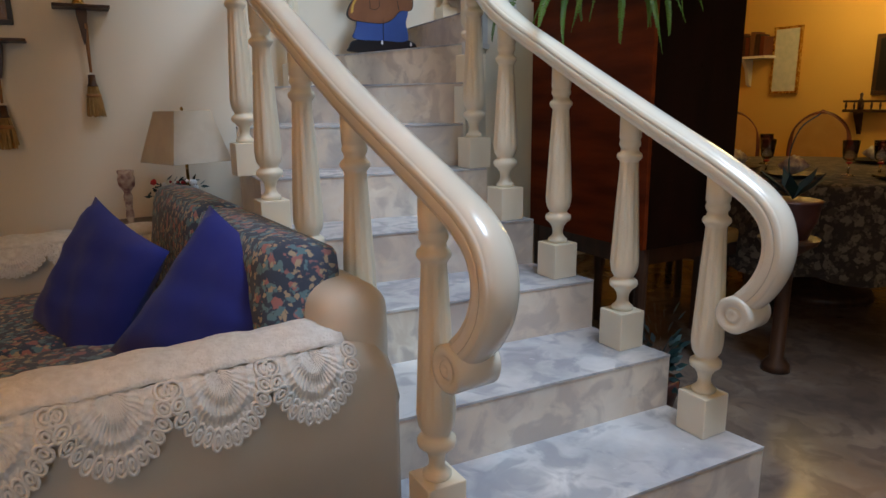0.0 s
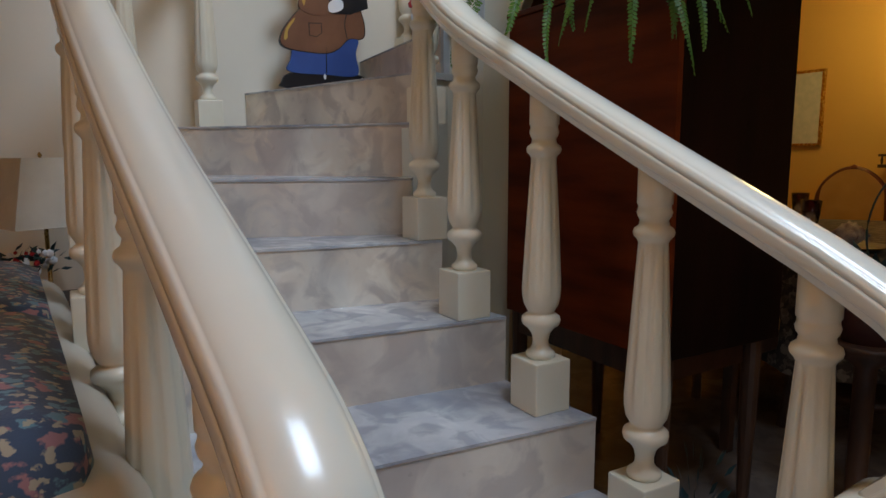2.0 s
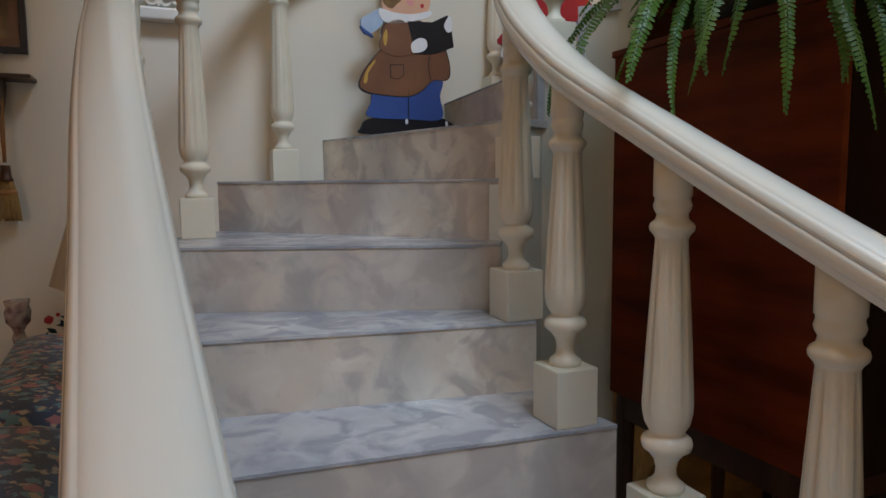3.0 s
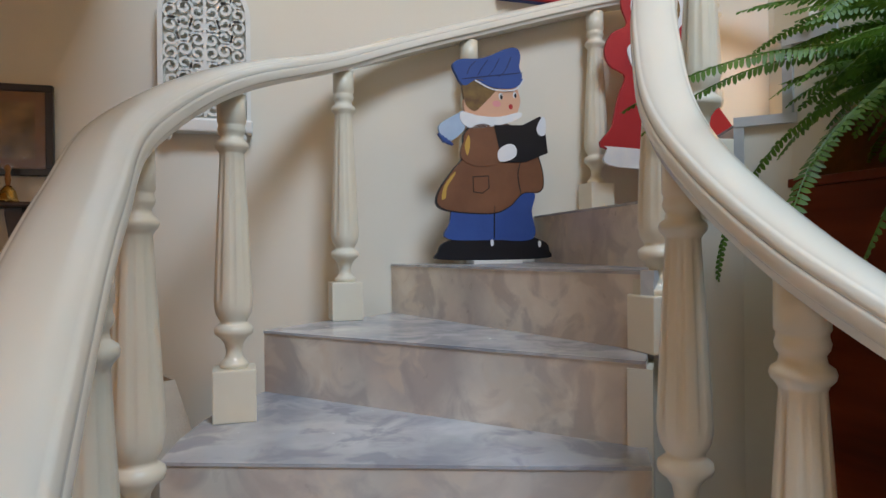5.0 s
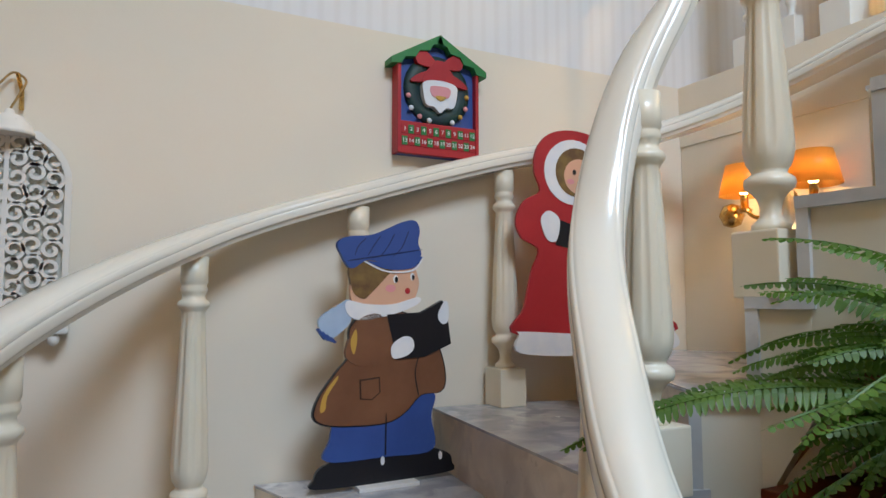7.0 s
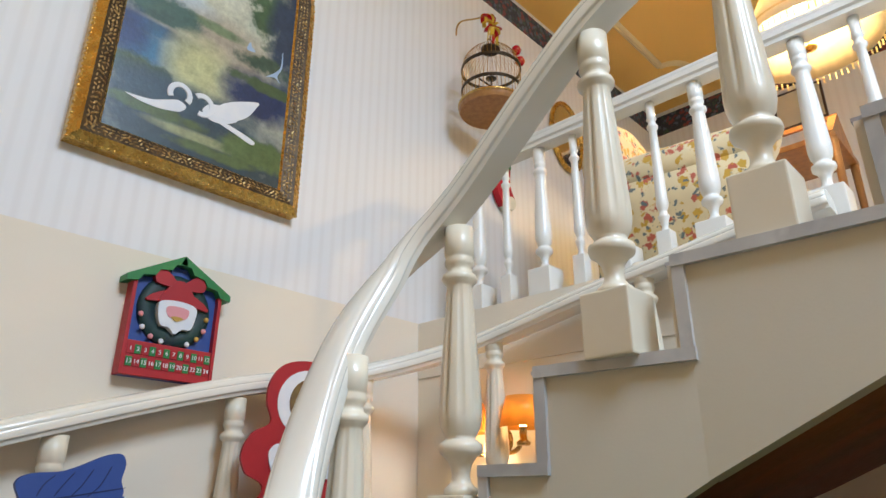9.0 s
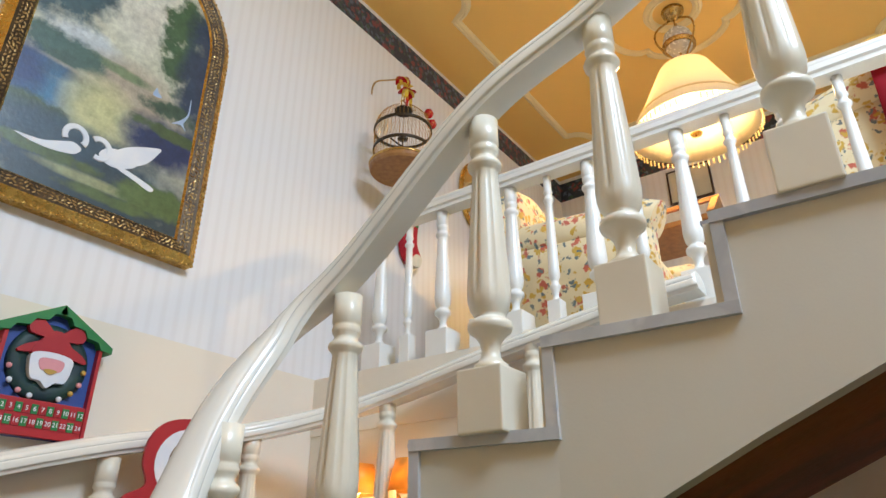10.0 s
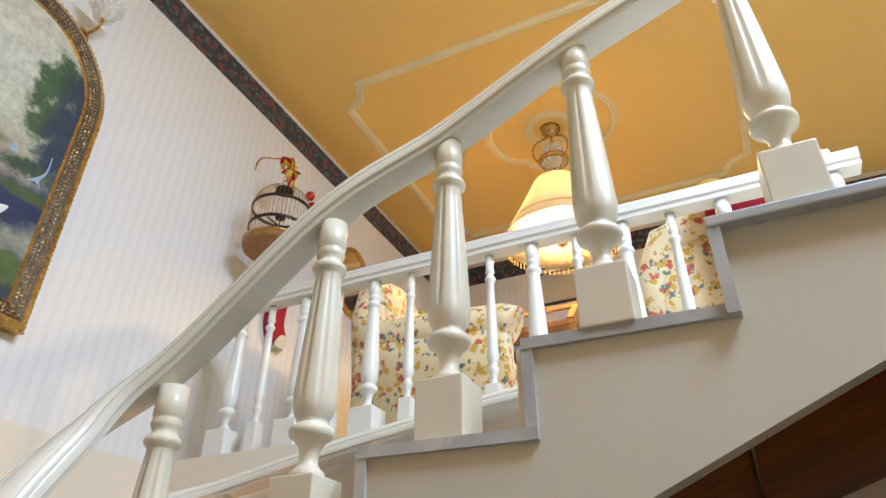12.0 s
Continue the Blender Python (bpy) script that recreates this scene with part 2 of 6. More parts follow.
LINEN = mat("pleated linen shade", (0.62, 0.57, 0.48), 0.9, second=(0.5, 0.45, 0.37), scale=12, fine=200, bump=0.3)
TABLECLOTH = floral("lace tablecloth", (0.03, 0.022, 0.018), (0.16, 0.13, 0.1), (0.1, 0.08, 0.065), (0.06, 0.045, 0.035), 18, cut=(0.36, 0.3, 0.28))
CANE = mat("amber upholstery", (0.5, 0.28, 0.08), 0.8, second=(0.4, 0.2, 0.05), scale=10)
CERAMIC = mat("painted ceramic", (0.7, 0.62, 0.55), 0.25, second=(0.2, 0.1, 0.12), scale=28, mix=0.9)
GLASS = mat("clear glass", (0.95, 0.95, 0.95), 0.03)
GLASS.node_tree.nodes["Principled BSDF"].inputs["Transmission Weight"].default_value = 1.0
FROST = mat("frosted glass", (0.85, 0.87, 0.88), 0.25, second=(0.7, 0.72, 0.74), scale=20)
FROST.node_tree.nodes["Principled BSDF"].inputs["Transmission Weight"].default_value = 0.5
CLAY = mat("dark clay pot", (0.09, 0.03, 0.025), 0.4)
SOIL = mat("dark coir", (0.03, 0.02, 0.012), 0.95, fine=90, bump=0.6)


def landscape():
    """Lake, banks, trees and a pale misty sky, by soft fields of colour."""
    m = mat("oil landscape", (0.42, 0.42, 0.33), 0.35, second=(0.3, 0.34, 0.3), scale=5, fine=80, bump=0.15)
    nt = m.node_tree
    n, l = nt.nodes, nt.links
    co = n.new("ShaderNodeTexCoord")
    sep = n.new("ShaderNodeSeparateXYZ")
    l.new(co.outputs["Object"], sep.inputs[0])
    nz = n.new("ShaderNodeTexNoise")
    nz.inputs["Scale"].default_value, nz.inputs["Detail"].default_value, nz.inputs["Roughness"].default_value = 9.0, 10, 0.68
    l.new(co.outputs["Object"], nz.inputs[0])
    last = n["Principled BSDF"].inputs["Base Color"].links[0].from_socket

    def math_node(op, a, b):
        k = n.new("ShaderNodeMath")
        k.operation = op
        for i, v in enumerate((a, b)):
            if isinstance(v, (int, float)):
                k.inputs[i].default_value = v
            else:
                l.new(v, k.inputs[i])
        return k.outputs[0]

    def field(colour, cx, cz, rx, rz, rough, soft, last):
        dx = math_node("DIVIDE", math_node("SUBTRACT", sep.outputs[0], cx), rx)
        dz = math_node("DIVIDE", math_node("SUBTRACT", sep.outputs[2], cz), rz)
        d = math_node("ADD", math_node("MULTIPLY", dx, dx), math_node("MULTIPLY", dz, dz))
        d = math_node("ADD", d, math_node("MULTIPLY", math_node("SUBTRACT", nz.outputs[0], 0.5), rough))
        r = n.new("ShaderNodeMapRange")
        r.inputs[1].default_value, r.inputs[2].default_value, r.inputs[3].default_value, r.inputs[4].default_value = 1 - soft, 1 + soft, 1, 0
        l.new(d, r.inputs[0])
        k = n.new("ShaderNodeMix")
        k.data_type = "RGBA"
        k.inputs[7].default_value = (*colour, 1)
        l.new(r.outputs[0], k.inputs[0])
        l.new(last, k.inputs[6])
        return k.outputs[2]

    for f in (((0.55, 0.56, 0.44), 0.0, 0.95, 0.5, 0.42, 1.2, 0.7), ((0.62, 0.62, 0.54), 0.02, 1.08, 0.22, 0.24, 1.5, 0.8), ((0.5, 0.56, 0.58), -0.15, 0.7, 0.13, 0.06, 3, 0.6),
              ((0.42, 0.36, 0.27), 0.06, 0.6, 0.2, 0.11, 1.2, 0.7), ((0.17, 0.23, 0.12), -0.02, 0.655, 0.14, 0.022, 3, 0.6), ((0.05, 0.1, 0.12), -0.27, 0.93, 0.17, 0.2, 4, 0.5),
              ((0.06, 0.12, 0.1), -0.21, 0.62, 0.16, 0.065, 4, 0.45), ((0.28, 0.28, 0.24), -0.2, 0.545, 0.15, 0.016, 2.5, 0.6), ((0.04, 0.07, 0.12), -0.24, 0.52, 0.2, 0.026, 3, 0.45),
              ((0.05, 0.17, 0.3), -0.25, 0.43, 0.14, 0.1, 1.5, 0.8), ((0.02, 0.05, 0.16), -0.33, 0.47, 0.09, 0.1, 1.5, 0.7), ((0.5, 0.5, 0.25), -0.05, 0.44, 0.12, 0.13, 1.0, 0.8),
              ((0.06, 0.12, 0.06), 0.24, 0.95, 0.12, 0.24, 6, 0.4), ((0.03, 0.055, 0.1), 0.31, 0.85, 0.09, 0.36, 3, 0.6), ((0.05, 0.09, 0.06), 0.22, 0.6, 0.13, 0.04, 5, 0.45),
              ((0.02, 0.035, 0.1), 0.22, 0.44, 0.17, 0.1, 2, 0.6), ((0.07, 0.11, 0.045), 0.24, 0.5, 0.14, 0.025, 5, 0.45), ((0.05, 0.09, 0.04), -0.26, 0.33, 0.14, 0.06, 5, 0.45),
              ((0.035, 0.07, 0.1), -0.08, 0.27, 0.36, 0.09, 2, 0.6), ((0.03, 0.055, 0.07), 0.0, 0.11, 0.6, 0.14, 3, 0.6), ((0.3, 0.32, 0.17), -0.02, 0.17, 0.17, 0.02, 1.5, 0.7),
              ((0.1, 0.15, 0.05), 0.22, 0.2, 0.14, 0.06, 5, 0.45), ((0.08, 0.12, 0.04), -0.16, 0.21, 0.16, 0.025, 5, 0.45), ((0.09, 0.13, 0.045), 0.06, 0.13, 0.16, 0.02, 5, 0.45)):
        last = field(*f, last)
    dab = n.new("ShaderNodeTexNoise")
    dab.inputs["Scale"].default_value, dab.inputs["Detail"].default_value, dab.inputs["Roughness"].default_value = 26.0, 8, 0.7
    l.new(co.outputs["Object"], dab.inputs[0])
    rng = n.new("ShaderNodeMapRange")
    rng.inputs[1].default_value, rng.inputs[2].default_value, rng.inputs[3].default_value, rng.inputs[4].default_value = 0.3, 0.7, 0.45, 1.5
    l.new(dab.outputs[0], rng.inputs[0])
    mul = n.new("ShaderNodeMix")
    mul.data_type, mul.blend_type = "RGBA", "MULTIPLY"
    mul.inputs[0].default_value = 0.55
    l.new(last, mul.inputs[6])
    l.new(rng.outputs[0], mul.inputs[7])
    last = mul.outputs[2]
    l.new(last, n["Principled BSDF"].inputs["Base Color"])
    return m


CANVAS = landscape()

# Mahogany with the shade on the cabinet's front put into its colour.
SHADEMAHOG = mat("shade dark mahogany", (0.014, 0.005, 0.003), 0.3, second=(0.006, 0.003, 0.002), scale=2.2, fine=30, stretch=(5, 5, 0.7), mix=0.9, bump=0.04, spec=0.1)
REDWOOD = mat("red stained wood", (0.16, 0.035, 0.015), 0.35, second=(0.08, 0.018, 0.008), scale=9, mix=0.8)
BULB = glow("lit candle bulb", (1.0, 0.62, 0.25), 30.0)
AMBER = mat("amber glass", (0.8, 0.45, 0.1), 0.3)
BULB2 = glow("lit bulb", (1.0, 0.72, 0.4), 30.0)
SHADE = mat("cream pleated fabric", (0.88, 0.83, 0.7), 0.9, second=(0.82, 0.76, 0.62), scale=8)
SHADE.node_tree.nodes["Principled BSDF"].inputs["Transmission Weight"].default_value = 0.0
CREAMBAND = mat("cream braid", (0.75, 0.62, 0.38), 0.9)
BEADS = mat("pale glass beads", (0.85, 0.75, 0.5), 0.2)
CEILWHITE = mat("cream plaster moulding", (0.84, 0.72, 0.45), 0.7)
DARKMETAL = mat("dark bronze", (0.06, 0.045, 0.03), 0.4, metal=0.8)
REDRIB = mat("shiny red ribbon", (0.5, 0.01, 0.015), 0.25, second=(0.55, 0.35, 0.05), scale=25, mix=0.5, contrast=(0.55, 0.62))
LIME = mat("lime cloth", (0.45, 0.5, 0.05), 0.8)
REDCLOTH = mat("red felt", (0.45, 0.015, 0.03), 0.9, fine=200, bump=0.3)
PAPERW = mat("cream paper", (0.66, 0.6, 0.46), 0.7)
MIRROR = mat("mirror glass", (0.85, 0.85, 0.85), 0.02, metal=1.0, mix=0.0, bump=0.0)


def translucent(name, colour, amount, like):
    """A thin lamp shade through which the bulb shines."""
    nt = like.node_tree
    n, l = nt.nodes, nt.links
    t = n.new("ShaderNodeBsdfTranslucent")
    t.inputs[0].default_value = (*colour, 1)
    x = n.new("ShaderNodeMixShader")
    x.inputs[0].default_value = amount
    out = n["Material Output"]
    l.new(n["Principled BSDF"].outputs[0], x.inputs[1])
    l.new(t.outputs[0], x.inputs[2])
    l.new(x.outputs[0], out.inputs[0])


translucent("shade", (0.97, 0.9, 0.74), 0.65, SHADE)
translucent("amber", (0.95, 0.6, 0.18), 0.6, AMBER)
translucent("leaf", (0.15, 0.32, 0.04), 0.35, LEAF)
translucent("glass", (0.9, 0.9, 0.9), 0.3, FROST)
translucent("beads", (0.95, 0.85, 0.6), 0.6, BEADS)
translucent("band", (0.9, 0.78, 0.5), 0.5, CREAMBAND)

# ---------------------------------------------------------------- mesh helpers


def part(name, bm, material, parent=None, label="", smooth=False):
    me = bpy.data.meshes.new(name)
    if smooth:
        for f in bm.faces:
            f.smooth = len(f.verts) < 7
    bm.normal_update()
    bm.to_mesh(me)
    bm.free()
    me.materials.append(material)
    ob = new(name, me)
    if parent is not None:
        ob.parent = parent
    if label:
        ob["label"] = label
    last["part"] = ob
    return ob


last = {}


def thing(name, place, label, category, group="", rz=0.0, kind=""):
    ob = new(name)
    ob.empty_display_size = 0.05
    ob.matrix_world = pose(*place, 0, 0, rz)
    return tagged(ob, label, category, group, kind)


def box(x0, x1, y0, y1, z0, z1, bevel=0.0, bm=None):
    own = bmesh.new()
    bmesh.ops.create_cube(own, size=1)
    for v in own.verts:
        v.co = ((x0 + x1) / 2 + v.co.x * (x1 - x0), (y0 + y1) / 2 + v.co.y * (y1 - y0), (z0 + z1) / 2 + v.co.z * (z1 - z0))
    if bevel:
        bmesh.ops.bevel(own, geom=own.edges[:], offset=bevel, segments=2, affect="EDGES", profile=0.6)
    return merged(bm, own)


def merged(bm, own):
    if bm is None:
        return own
    me = bpy.data.meshes.new("tmp")
    own.to_mesh(me)
    own.free()
    bm.from_mesh(me)
    bpy.data.meshes.remove(me)
    return bm


def lathe(profile, seg=20, bm=None, flutes=None, ring=False):
    """Turns (radius, z) pairs round z. flutes: (z0, z1, depth, count). ring: a closed hoop with an open middle."""
    own = bmesh.new()
    rings = []
    for r, z in profile:
        row = []
        for i in range(seg):
            a = 2 * math.pi * i / seg
            rr = r
            if flutes and flutes[0] <= z <= flutes[1] and i % (seg // flutes[3]) == 0:
                rr = r - flutes[2]
            row.append(own.verts.new((rr * math.cos(a), rr * math.sin(a), z)))
        rings.append(row)
    for a, b in zip(rings, rings[1:]):
        for i in range(seg):
            j = (i + 1) % seg
            own.faces.new((a[i], a[j], b[j], b[i]))
    if ring:
        for i in range(seg):
            j = (i + 1) % seg
            own.faces.new((rings[-1][i], rings[-1][j], rings[0][j], rings[0][i]))
        bmesh.ops.recalc_face_normals(own, faces=own.faces[:])
    else:
        own.faces.new(rings[0][::-1])
        own.faces.new(rings[-1])
    return merged(bm, own)


def sweep(points, section, bm=None, ups=None, cap=True):
    """A section of (side, up) pairs carried along points; it stays upright. ups: an up vector for each point instead."""
    own = bmesh.new()
    pts = [Vector(p) for p in points]
    rings = []
    for i, p in enumerate(pts):
        d = (pts[min(i + 1, len(pts) - 1)] - pts[max(i - 1, 0)]).normalized()
        up = Vector(ups[i]) if ups else Vector((0, 0, 1))
        side = d.cross(up)
        if side.length < 1e-4:
            side = Vector((1, 0, 0))
        side.normalize()
        u = side.cross(d).normalized()
        rings.append([own.verts.new(p + side * s + u * h) for s, h in section])
    m = len(section)
    for a, b in zip(rings, rings[1:]):
        for i in range(m):
            j = (i + 1) % m
            own.faces.new((a[i], b[i], b[j], a[j]))
    if cap:
        own.faces.new(rings[0])
        own.faces.new(rings[-1][::-1])
    bmesh.ops.recalc_face_normals(own, faces=own.faces[:])
    return merged(bm, own)


def circle(r, seg=8):
    return [(r * math.cos(2 * math.pi * i / seg), r * math.sin(2 * math.pi * i / seg)) for i in range(seg)]


def prism(outline, y0, y1, bm=None, bevel=0.0):
    """An outline in x, z, as thick as from y0 to y1."""
    own = bmesh.new()
    front = [own.verts.new((x, y0, z)) for x, z in outline]
    face = own.faces.new(front)
    made = bmesh.ops.extrude_face_region(own, geom=[face])["geom"]
    for v in made:
        if isinstance(v, bmesh.types.BMVert):
            v.co.y = y1
    bmesh.ops.recalc_face_normals(own, faces=own.faces[:])
    if bevel:
        rim = [e for e in own.edges if abs(e.verts[0].co.y - e.verts[1].co.y) < 1e-6]
        bmesh.ops.bevel(own, geom=rim, offset=bevel, segments=2, affect="EDGES")
    return merged(bm, own)


def slab(outline, z0, z1, bm=None, bevel=0.0):
    """An outline in x, y, as thick as from z0 to z1."""
    own = bmesh.new()
    face = own.faces.new([own.verts.new((x, y, z0)) for x, y in outline])
    made = bmesh.ops.extrude_face_region(own, geom=[face])["geom"]
    for v in made:
        if isinstance(v, bmesh.types.BMVert):
            v.co.z = z1
    bmesh.ops.recalc_face_normals(own, faces=own.faces[:])
    if bevel:
        rim = [e for e in own.edges if abs(e.verts[0].co.z - e.verts[1].co.z) < 1e-6 and e.verts[0].co.z == max(z0, z1)]
        bmesh.ops.bevel(own, geom=rim, offset=bevel, segments=2, affect="EDGES")
    return merged(bm, own)


def smooth_path(points, steps=8):
    """Catmull-Rom through points of any size."""
    p = [np.array(q, float) for q in points]
    p = [2 * p[0] - p[1]] + p + [2 * p[-1] - p[-2]]
    out = []
    for i in range(1, len(p) - 2):
        for s in range(steps):
            t = s / steps
            a, b, c, d = p[i - 1:i + 3]
            out.append(0.5 * ((2 * b) + (c - a) * t + (2 * a - 5 * b + 4 * c - d) * t * t + (3 * b - a - 3 * c + d) * t ** 3))
    out.append(p[-2])
    return [tuple(float(v) for v in q) for q in out]


def blob(outline, steps=5):
    """A closed smooth outline."""
    q = list(outline)
    out = []
    n = len(q)
    for i in range(n):
        a, b, c, d = (np.array(q[(i + k) % n], float) for k in (-1, 0, 1, 2))
        for s in range(steps):
            t = s / steps
            out.append(tuple(0.5 * ((2 * b) + (c - a) * t + (2 * a - 5 * b + 4 * c - d) * t * t + (3 * b - a - 3 * c + d) * t ** 3)))
    return out


# ---------------------------------------------------------------- the setting
H = 0.175
FLOOR2 = 16 * H
WALL = 4.12


def structure(name, bm, material, label):
    return tagged(part(name, bm, material), label, "wall" if "wall" in name else name.split("_")[0], kind="structure")


structure("floor", box(X0 - 0.2, 9.2, Y0 - 0.2, 7.2, -0.2, 0.0), FLOORM, "polished marble floor of the ground storey")
structure("wall_north", box(X0 - 0.2, 4.05, WALL, WALL + 0.2, 0.0, FLOOR2), CREAM, "cream painted plaster wall along the stair")
structure("wall_west", box(X0 - 0.2, X0, Y0, WALL, 0, CEIL2), CREAM, "cream painted plaster wall")

south = box(X0 - 0.2, -2.2, Y0 - 0.2, Y0, 0, CEIL2)
for x, y, u, v in ((-2.2, -0.2, 0, 0.9), (-2.2, -0.2, 2.3, CEIL2), (-0.2, 9.2, 0, CEIL2)):
    box(x, y, Y0 - 0.2, Y0, u, v, 0, south)
structure("wall_south", south, CREAM, "cream painted plaster wall")
structure("wall_dining_east", box(5.6, 5.8, Y0, 5.4, 0, 2.55), YELLOW, "ochre painted dining room wall")
structure("wall_dining_north", box(3.85, 5.6, 5.2, 5.4, 0, 2.55), YELLOW, "ochre painted dining room wall")
structure("wall_dining_west", box(3.85, 4.05, WALL + 0.2, 5.2, 0, 2.55), YELLOW, "ochre painted return wall")
structure("wall_upper_east", box(6.3, 6.5, Y0, WALL, FLOOR2, CEIL2), PAPER, "striped wallpaper wall of the upper sitting room")
structure("wall_upper_north", box(X0 - 0.2, 6.5, WALL, WALL + 0.2, FLOOR2, CEIL2), PAPER, "cream wall with pale striped wallpaper above")
top = box(X0 - 0.2, 1.3, Y0 - 0.2, WALL + 0.2, CEIL2, CEIL2 + 0.2)
for x, y, u, v in ((1.3, 2.9, Y0 - 0.2, -0.4), (1.3, 2.9, 1.2, WALL + 0.2), (2.9, 6.5, Y0 - 0.2, WALL + 0.2)):
    box(x, y, u, v, CEIL2, CEIL2 + 0.2, 0, top)
# Unseen slab; its edge is drawn out past 0.92 to shade the lower left wall.
structure("ceiling_living", slab([(X0, Y0), (1.36, Y0), (1.36, 2.5), (1.2, 3.0), (0.92, WALL), (X0, WALL)], 2.51, FLOOR2), CEIL, "ochre painted lower ceiling over the living room")
structure("ceiling", top, CEIL, "yellow painted plaster ceiling")
structure("floor_gallery", slab([(3.5, WALL), (3.5, 1.42), (2.56, 1.42), (2.56, Y0), (6.3, Y0), (6.3, WALL)], 2.55, FLOOR2), CREAM, "cream edged floor slab of the gallery")
structure("floor_gallery_north", box(4.05, 5.8, WALL + 0.2, 5.4, 2.55, FLOOR2), WHITE, "plaster ceiling slab over the dining room")
for nm, b in (("border_north", box(X0, 6.3, WALL - 0.006, WALL, 4.98, 5.16)), ("border_east", box(6.294, 6.3, Y0, WALL - 0.008, 4.98, 5.16))):
    tagged(part("trim_" + nm, b, BORDER), "dark floral wallpaper border below the ceiling", "trim", kind="structure")

# ---------------------------------------------------------------- the stair
CX, CY = 2.3, 2.85


def outer(a, inset=0.0):
    """A point of the stair's outer edge; a: degrees from west, clockwise."""
    c, s = -math.cos(radians(a)), math.sin(radians(a))
    n = 2.5
    ra, rb = 1.2 - inset, 1.265 - inset
    r = (abs(c / ra) ** n + abs(s / rb) ** n) ** (-1 / n)
    return CX + r * c, CY + r * s


INNER = [(2.134, 1.42), (2.10, 1.745), (2.068, 2.075), (2.033, 2.385), (1.995, 2.655), (1.985, 2.83), (2.045, 2.93), (2.12, 3.03), (2.26, 3.09), (2.40, 3.06), (2.475, 2.98), (2.505, 2.89), (2.52, 2.79), (2.56, 2.51), (2.575, 2.18), (2.585, 1.82)]
OUTER = [(1.1, 1.45), (1.1, 1.79), (1.1, 2.14), (1.1, 2.46), (1.1, 2.79), outer(15), outer(43), (1.80, 4.115), outer(93), outer(116), outer(141), outer(157), (3.5, 2.95), (3.5, 2.55), (3.5, 2.18), (3.5, 1.82)]
staircase = thing("staircase", (0, 0, 0), "curved marble staircase with cream string winding up beside a wall", "staircase", kind="structure")
N = len(INNER)


def tread_top(k):
    """Height of tread k; the last rises are a little lower."""
    return k * H - 0.008 * max(0, k - 13)


def between(k):
    """Points of the outer edge between the fronts of treads k and k + 1."""
    a, b = OUTER[k], OUTER[k + 1]
    if a[1] > 2.8 and k < 12:
        t0 = math.degrees(math.atan2(a[1] - CY, CX - a[0]))
        t1 = math.degrees(math.atan2(b[1] - CY, CX - b[0]))
        if t1 > t0:
            return [outer(t0 + (t1 - t0) * i / 4) for i in range(1, 4)]
    return []


TOP = tread_top(16)
def sloped_panel(outline):
    """A thin mahogany panel under the flight, 25 mm thick, its underside through outline."""
    own = bmesh.new()
    lower = [own.verts.new(p) for p in outline]
    upper = [own.verts.new((x, y, z + 0.025)) for x, y, z in outline]
    own.faces.new(lower[::-1])
    own.faces.new(upper)
    for i in range(len(outline)):
        j = (i + 1) % len(outline)
        own.faces.new((lower[i], lower[j], upper[j], upper[i]))
    bmesh.ops.recalc_face_normals(own, faces=own.faces[:])
    part("soffit", own, MAHOGANY, staircase, "mahogany soffit panel")


for k in range(N - 1):
    a, b, c, d = INNER[k], OUTER[k], OUTER[k + 1], INNER[k + 1]
    z = tread_top(k + 1)
    ring = [a, b] + between(k) + [c, d]
    cen = Vector((sum(p[0] for p in ring) / len(ring), sum(p[1] for p in ring) / len(ring)))
    # the tread, a slab a little proud of its riser
    fr = (Vector(b) - Vector(a)).orthogonal().normalized()
    if fr.dot(Vector(a) - cen) < 0:
        fr = -fr
    nose = fr * 0.003
    part("tread", slab([tuple(Vector(a) + nose), tuple(Vector(b) + nose)] + between(k) + [c, d], z - 0.007, z, bevel=0.003), TREAD, staircase)
    low = 0.0 if k < 10 else z - 0.185
    part("riser", slab([a, b] + between(k) + [c, d], low, z - 0.007), RISER if k < 11 else CREAM, staircase)
    if k >= 10:
        rise = tread_top(k + 2) - z
        mid = between(k)
        line = [(*a, 0.0), (*b, 0.0)] + [(*p, (i + 1) / (len(mid) + 1)) for i, p in enumerate(mid)] + [(*c, 1.0), (*d, 1.0)]
        sloped_panel([(x, y, z - 0.367 + rise * f) for x, y, f in line])
# the plastered wall that closes the far side of the upper flight below the gallery
own = bmesh.new()
side_line = [(4.118, 1.2), (3.7, 1.2), (3.3, 1.5), (1.43, 2.49), (1.43, 2.549), (4.118, 2.549)]
f = [own.verts.new((3.505, y, z)) for y, z in side_line]
g = [own.verts.new((3.6, v.co.y, v.co.z)) for v in f]
own.faces.new(f)
own.faces.new(g[::-1])
for i in range(len(f)):
    own.faces.new((f[i], g[i], g[(i + 1) % len(f)], f[(i + 1) % len(f)]))
bmesh.ops.recalc_face_normals(own, faces=own.faces[:])
structure("wall_stair_east", own, CREAM, "cream plastered wall beside the upper flight")
